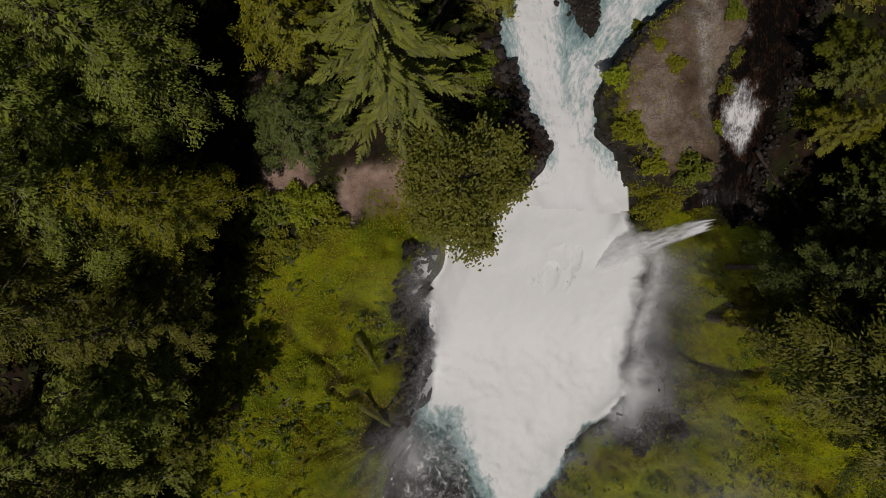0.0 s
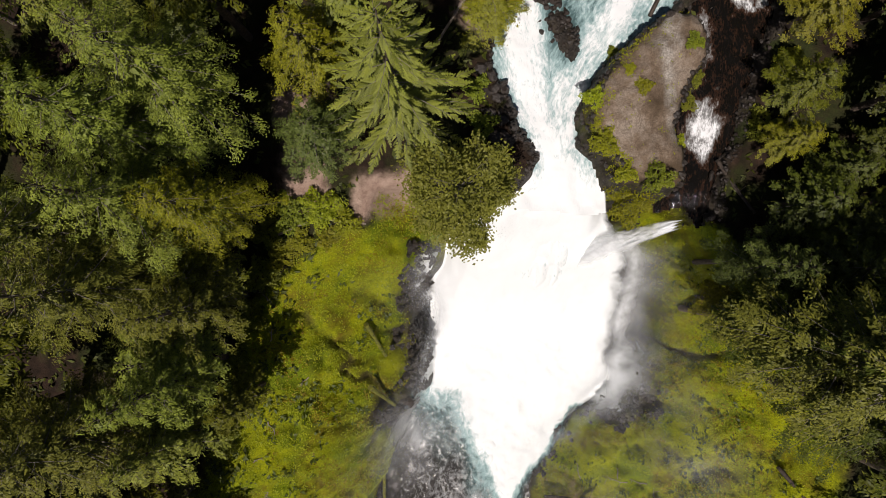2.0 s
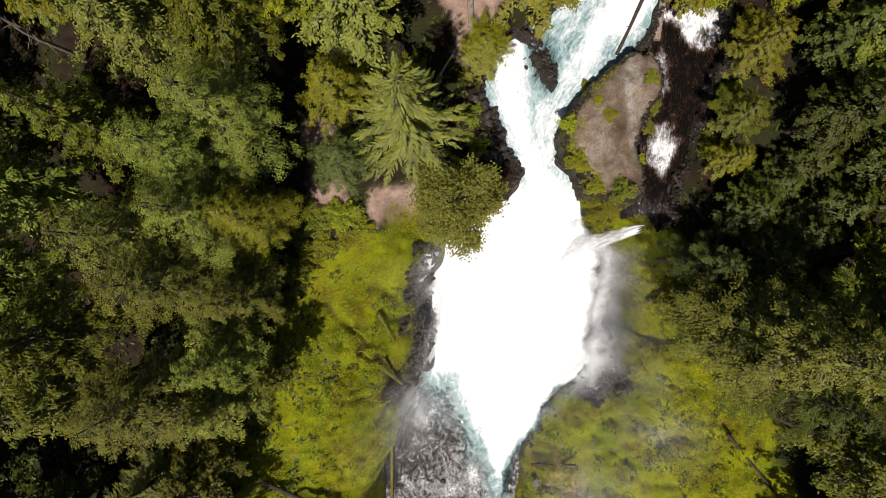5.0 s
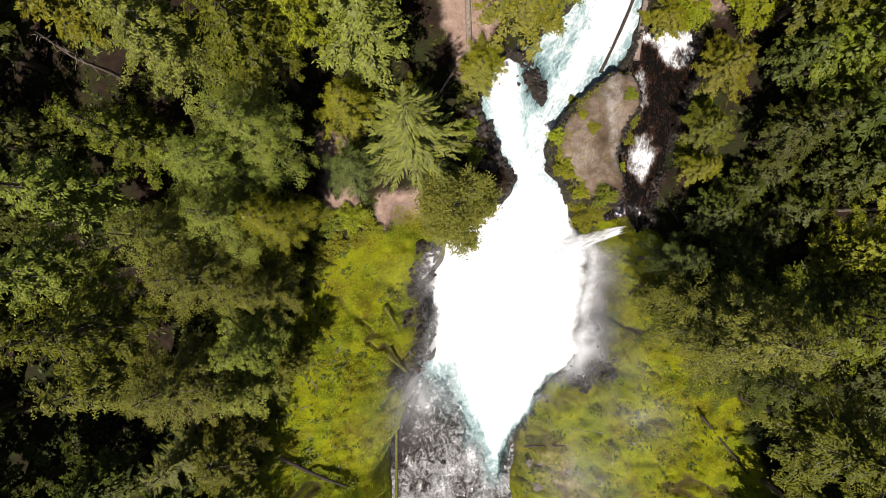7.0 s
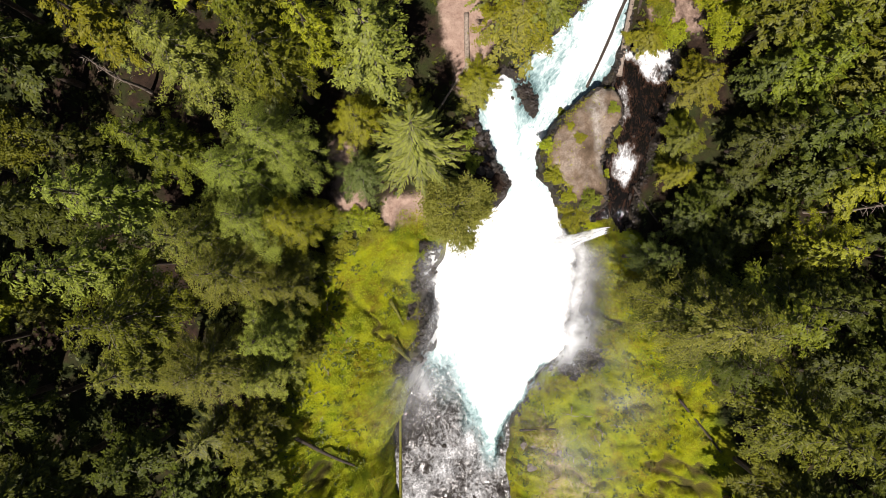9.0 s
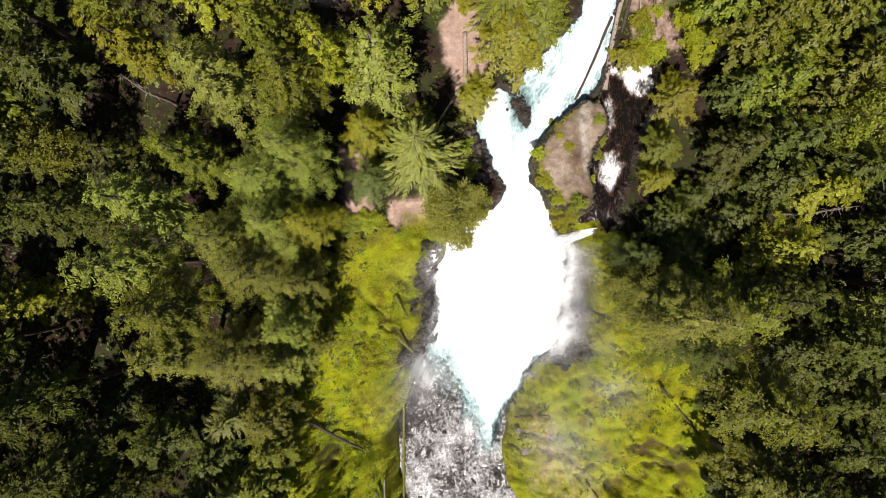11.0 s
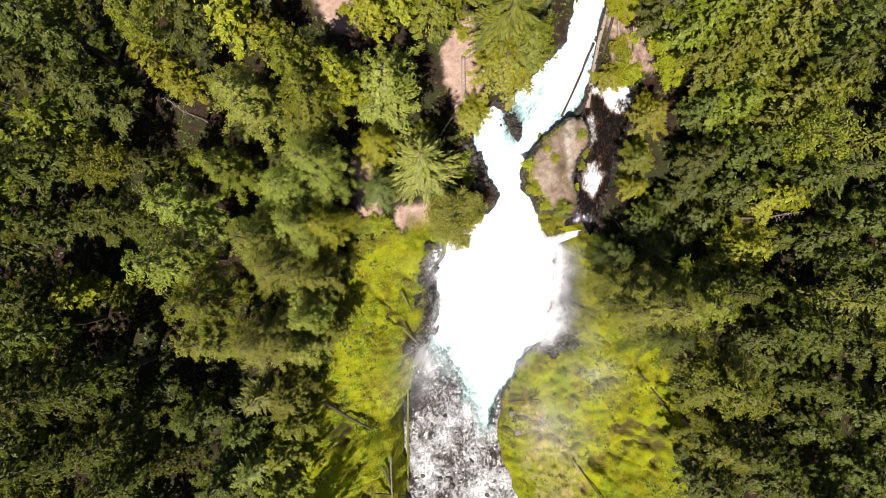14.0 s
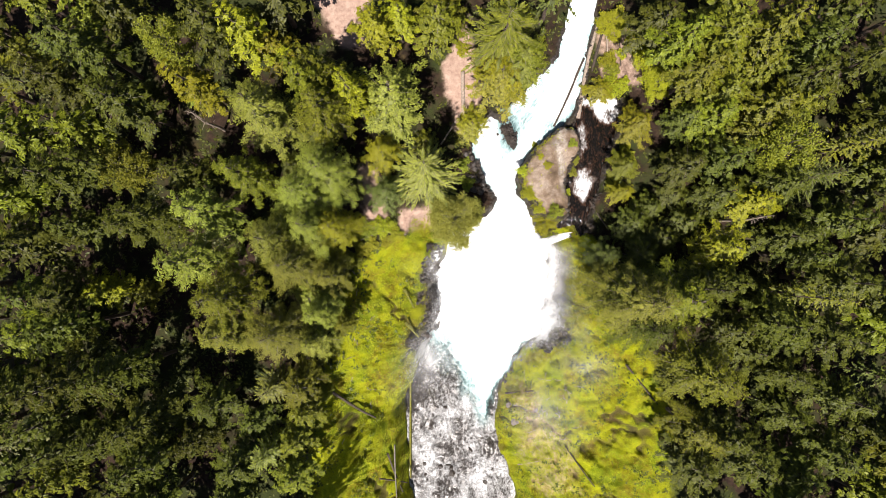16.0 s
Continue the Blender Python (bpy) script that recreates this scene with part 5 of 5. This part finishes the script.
# ---- fallen wood ----
def log(points, r0, r1, mat, label, stubs=4, seed=0, lie=True):
    """A fallen trunk along points in the plan, with broken branch stubs."""
    rng = np.random.default_rng(seed)
    p = np.array(points, float)
    t = np.linspace(0, len(p) - 1, 16)
    x, y = (np.interp(t, np.arange(len(p)), p[:, k]) for k in (0, 1))
    z = np.interp(t, np.arange(len(p)), p[:, 2]) if p.shape[1] == 3 else ground_height(x, y)
    if lie:
        ends = np.linspace(z[0], z[-1], 16)
        z = ends + np.max(z - ends) * 0.7 + r0 * 0.5
    x, y = x + 0.12 * np.sin(t * 3 + seed), y + 0.12 * np.cos(t * 2 + seed)
    rad = np.linspace(r0, r1, 16) * (1 + 0.08 * np.sin(t * 9 + seed))
    origin = np.array([x[0], y[0], z[0]])
    core = np.stack([x, y, z], 1) - origin
    v, f = tapered([(core, rad, 10)])
    bm = bmesh.new()
    vs = [bm.verts.new(c) for c in v]
    for q in f:
        bm.faces.new([vs[i] for i in q])
    bm.faces.new(vs[:10][::-1])
    bm.faces.new(vs[-10:])
    for face in bm.faces:
        face.smooth = len(face.verts) == 4
    me = bpy.data.meshes.new("log")
    bm.to_mesh(me)
    bm.free()
    me.materials.append(mat)
    root = thing("fallen_log", label, "log", Matrix.Translation(origin), "fallen wood")
    part("stem", me, root)
    for k in range(stubs):
        i = int(rng.integers(3, 15))
        d = unit(rng.normal(0, 1, 3) + np.array([0, 0, 0.6]))
        n = np.linspace(0, rng.uniform(0.5, 1.6), 4)[:, None]
        sv, sf = tapered([(core[i] + d * n, rad[i] * np.array([0.35, 0.25, 0.15, 0.05]), 5)])
        part("branch_stub", mesh_of("branch_stub", sv, sf, mat), root)
    return root


log([(31.4, 47.0, 2.0), (29.6, 39.4, 1.5), (27.2, 26.4, 1.2)], 0.3, 0.46, DEAD_WOOD, "long bleached log lying along the river", 3, 1, False)
log([(32.6, 46.0, 2.0), (30.2, 36.0, 1.4), (28.6, 30.5, 0.9)], 0.3, 0.22, DARK_WOOD, "dark wet log beside the river", 3, 2, False)
log([(28.6, 39.0, 1.0), (26.4, 33.4, 0.7), (22.4, 24.8, 0.2)], 0.26, 0.2, DARK_WOOD, "dark wet log across the white water", 1, 3, False)
log([(3.5, 36.0), (3.8, 22.6)], 0.42, 0.34, DEAD_WOOD, "bleached log lying on bare soil", 2, 4)
log([(4.1, 28.8), (-1.2, 21.0)], 0.2, 0.14, DEAD_WOOD, "thin grey log on the forest floor", 2, 5)
log([(-17.8, 1.2), (-13.8, 3.2), (-8.3, 2.6)], 0.14, 0.1, DEAD_WOOD, "thin pale log along the gorge rim", 2, 6)
log([(-24.4, -30.2), (-20.2, -34.4), (-16.0, -38.6)], 0.34, 0.22, DARK_WOOD, "dark rotten log down the mossy slope", 3, 7)
log([(-8.9, -27.0, -25.4), (-8.8, -58.0, -27.2)], 0.3, 0.24, MOSS_BARK, "long straight moss-covered log along the bank", 0, 8, False)
log([(-13.4, -47.0), (-10.4, -59.0)], 0.26, 0.18, DARK_WOOD, "dark log at the foot of the slope", 3, 9)
log([(-12.0, -46.0), (-11.6, -60.0)], 0.22, 0.12, LIMB, "grey-brown log at the foot of the slope", 2, 10)
log([(-14.8, -52.0), (-9.6, -57.6)], 0.2, 0.12, DARK_WOOD, "dark log at the foot of the slope", 2, 11)
log([(52.6, -3.6), (57.0, -4.4), (62.0, -8.6)], 0.26, 0.16, DEAD_WOOD, "curved bleached log in a forest gap", 3, 12)
log([(14.4, -35.6), (20.4, -33.6)], 0.24, 0.14, DARK_WOOD, "dark broken log on the mossy slope", 4, 13)
log([(17.4, -53.2), (21.6, -50.0)], 0.16, 0.1, DEAD_WOOD, "thin grey log on the mossy slope", 2, 14)
log([(27.0, -45.4), (33.0, -53.4)], 0.18, 0.12, DARK_WOOD, "brown log down the mossy slope", 2, 15)
log([(30.2, 9.6, -0.9), (33.6, 3.4, 0.6)], 0.24, 0.16, DARK_WOOD, "dark log across the side channel", 2, 16, False)
log([(33.2, 44.6), (33.4, 35.6)], 0.16, 0.12, DEAD_WOOD, "thin pale log on bare soil", 1, 17)
log([(35.6, 43.6), (35.9, 37.0)], 0.16, 0.12, DARK_WOOD, "thin dark log on bare soil", 1, 18)
# added trunk, stands in for the dark rocky hollow at the forest edge
log([(38.6, -25.6), (44.0, -33.0)], 0.24, 0.14, DARK_WOOD, "dark trunk in place of the dark hollow below the forest edge", 5, 19)
log([(-9.4, -9.4), (-7.2, -13.8)], 0.3, 0.2, MOSS_BARK, "moss-covered log on the slope", 1, 20)
log([(-9.0, -17.0), (-4.8, -22.8)], 0.32, 0.2, MOSS_BARK, "moss-covered log hanging over the rapids", 1, 21)


def dead_branch(x, y, turn, length, seed):
    """A bleached fallen branch with forked side twigs."""
    rng = np.random.default_rng(seed)
    u = np.linspace(0, 1, 8)
    px, py = x + length * u * math.cos(turn) + 0.1 * np.sin(7 * u + seed), y + length * u * math.sin(turn) + 0.1 * np.cos(6 * u + seed)
    core = np.stack([px, py, ground_height(px, py) + 0.12], 1)
    origin = core[0].copy()
    core = core - origin
    root = thing("fallen_branch", "bleached grey fallen branch on the mossy slope", "branch", Matrix.Translation(origin), "dead branches on the slope")
    v, f = tapered([(core, 0.075 * (1 - 0.75 * u), 6)])
    part("stem", mesh_of("stem", v, f, DEAD_WOOD), root)
    for k in range(5):
        i = int(rng.integers(1, 7))
        a, n = turn + rng.choice([-1, 1]) * rng.uniform(0.4, 1.1), length * rng.uniform(0.15, 0.35)
        w = np.linspace(0, 1, 4)
        v, f = tapered([(core[i] + np.stack([n * w * math.cos(a), n * w * math.sin(a), 0.35 * n * w], 1), 0.035 * (1 - 0.7 * w), 4)])
        part("twig", mesh_of("twig", v, f, DEAD_WOOD), root)


brush = np.random.default_rng(52)
for k in range(26):
    bx, by = 14.5 + 11 * brush.random() + 0.25 * k, -29.5 - 20 * brush.random()
    if signed(bx, by, FOAM) > 1.5 and gorge(bx, by) < 0.9:
        dead_branch(bx, by, brush.uniform(0, 6.28), brush.uniform(1.2, 3.0), 500 + k)
for k in range(9):
    dead_branch(-20.0 + 7 * brush.random() - 0.4 * k, -6.0 - 4.4 * k, brush.uniform(0, 6.28), brush.uniform(1.0, 2.2), 540 + k)


def snag(x, y, top, label, seed):
    """A standing dead tree with bare limbs."""
    rng = np.random.default_rng(seed)
    base = float(ground_height(x, y)) - 0.1
    h = top - base
    zs = np.linspace(0, h, 12)
    root = thing("dead_tree", label, "dead tree", Matrix.Translation((x, y, base)), "dead trees")
    v, f = tapered([(np.stack([0.2 * np.sin(zs * 0.4), 0.2 * np.cos(zs * 0.3), zs], 1), 0.3 * (1 - zs / h) + 0.04, 8)])
    part("trunk", mesh_of("trunk", v, f, DEAD_WOOD), root)
    for k in range(34):
        z = h * rng.uniform(0.35, 0.98)
        a, n = rng.uniform(0, 6.28), rng.uniform(0.8, 2.6) * (1.25 - z / h)
        us = np.linspace(0, 1, 4)
        v, f = tapered([(np.stack([n * us * math.cos(a), n * us * math.sin(a), z - 0.3 * n * us ** 2], 1), 0.05 * (1 - 0.8 * us), 4)])
        part("bare_limb", mesh_of("bare_limb", v, f, DEAD_WOOD), root)


snag(63.5, 19.5, 22.0, "grey dead standing tree with bare limbs", 31)
snag(-46.0, 24.0, 20.0, "grey dead standing tree among conifers", 32)
snag(57.0, 5.0, 22.0, "grey dead standing tree among conifers", 33)
snag(-10.0, 27.0, 29.5, "bleached dead treetop among conifers", 34)


# ---- drifting spray ----
def veil(name, label, x0, x1, y0, y1, step, lift, density):
    x, y = np.meshgrid(np.arange(x0, x1, step), np.arange(y0, y1, step))
    z = np.maximum(ground_height(x, y), foam_top(x, y))
    for _ in range(30):
        p = np.pad(z, 1, mode="edge")
        z = (2 * z + p[:-2, 1:-1] + p[2:, 1:-1] + p[1:-1, :-2] + p[1:-1, 2:]) / 6
    m = density(x, y, signed(x, y, FOAM) + 1.1 * fbm(x, y, 6, 3, 91))
    faces = sheet_faces(x.shape[1], x.shape[0])
    faces = faces[(m.ravel()[faces] > 0.01).any(axis=1)]
    v, f, masks = trimmed(np.stack([x, y, z + lift], -1).reshape(-1, 3), faces, {"mist": m})
    return thing(name, label, "spray", kind="stuff", data=mesh_of(name, v, f, SPRAY, True, masks))


def puff(x, y, cx, cy, rx, ry):
    return np.exp(-((x - cx) / rx) ** 2 - ((y - cy) / ry) ** 2)


veil("spray", "white spray drifting round the plunge pool", -14, 42, -46, 4, 0.6, 2.4,
     lambda x, y, d: 0.55 * smooth(-3.0, 0.4, d) * smooth(1.6 + 3.2 * smooth(8, 18, x) * smooth(-21, -13, y), 0.2, d) * smooth(3, -2, y) * smooth(-36, -24, y) * smooth(2, 8, x) * (0.3 + 0.7 * smooth(-23, -15, y))
     + 0.32 * smooth(-1.6, 0.3, d) * smooth(2.4, 0.2, d) * smooth(6, 2, x) * smooth(3, -2, y) * smooth(-36, -24, y)
     + 0.5 * smooth(-1.0, 0.2, d) * smooth(2.0, 0.3, d) * smooth(3, -2, y) * smooth(-26, -18, y) * smooth(4, 10, x)
     + 0.45 * puff(x, y, -5.5, -27, 3.0, 4.5) + 0.2 * puff(x, y, 1.0, -25, 4.0, 4.0))
veil("spray", "thin white spray drifting over the mossy slope", -24, 46, -60, 4, 0.8, 3.0,
     lambda x, y, d: 0.13 * smooth(9, 1.0, d) * smooth(-3, 0.5, d) * smooth(1, -5, y) * smooth(-42, -20, y) * (0.3 + 0.7 * smooth(6, 14, x))
     + 0.16 * puff(x, y, 22, -38, 7, 6) + 0.14 * puff(x, y, -8, -31, 4, 6) + 0.16 * puff(x, y, 31, -27, 4, 4))
u, v = np.meshgrid(np.linspace(0, 1, 24), np.linspace(0, 1, 50))
half = 0.7 + 1.5 * v
sx = 26.8 - 9.5 * v ** 0.9 + 0.25 * vnoise(u * 9, v * 9, 2, 5)
sy = 2.6 - 3.6 * v + half * (u - 0.5) * 2 * (0.9 + 0.15 * vnoise(u * 3, v * 12, 1.5, 7))
sz = -2.3 - 11.0 * v ** 1.7 + 0.5 * (1 - (2 * u - 1) ** 2) + 0.2 * vnoise(u * 12, v * 14, 1, 9)
thing("side_fall", "thin white side fall leaping off the rim", "waterfall", kind="structure",
      data=mesh_of("side_fall", np.stack([sx, sy, sz], -1).reshape(-1, 3), sheet_faces(24, 50), SPRAY, True,
                   {"mist": np.clip(1.7 * smooth(1.0, 0.45, np.abs(2 * u - 1) + 0.12 * vnoise(u * 9, v * 14, 2, 11)) * (1 - 0.62 * v) * smooth(0.0, 0.1, v + 0.05 * vnoise(u * 12, v * 3, 1, 12)), 0, 1.6)}))
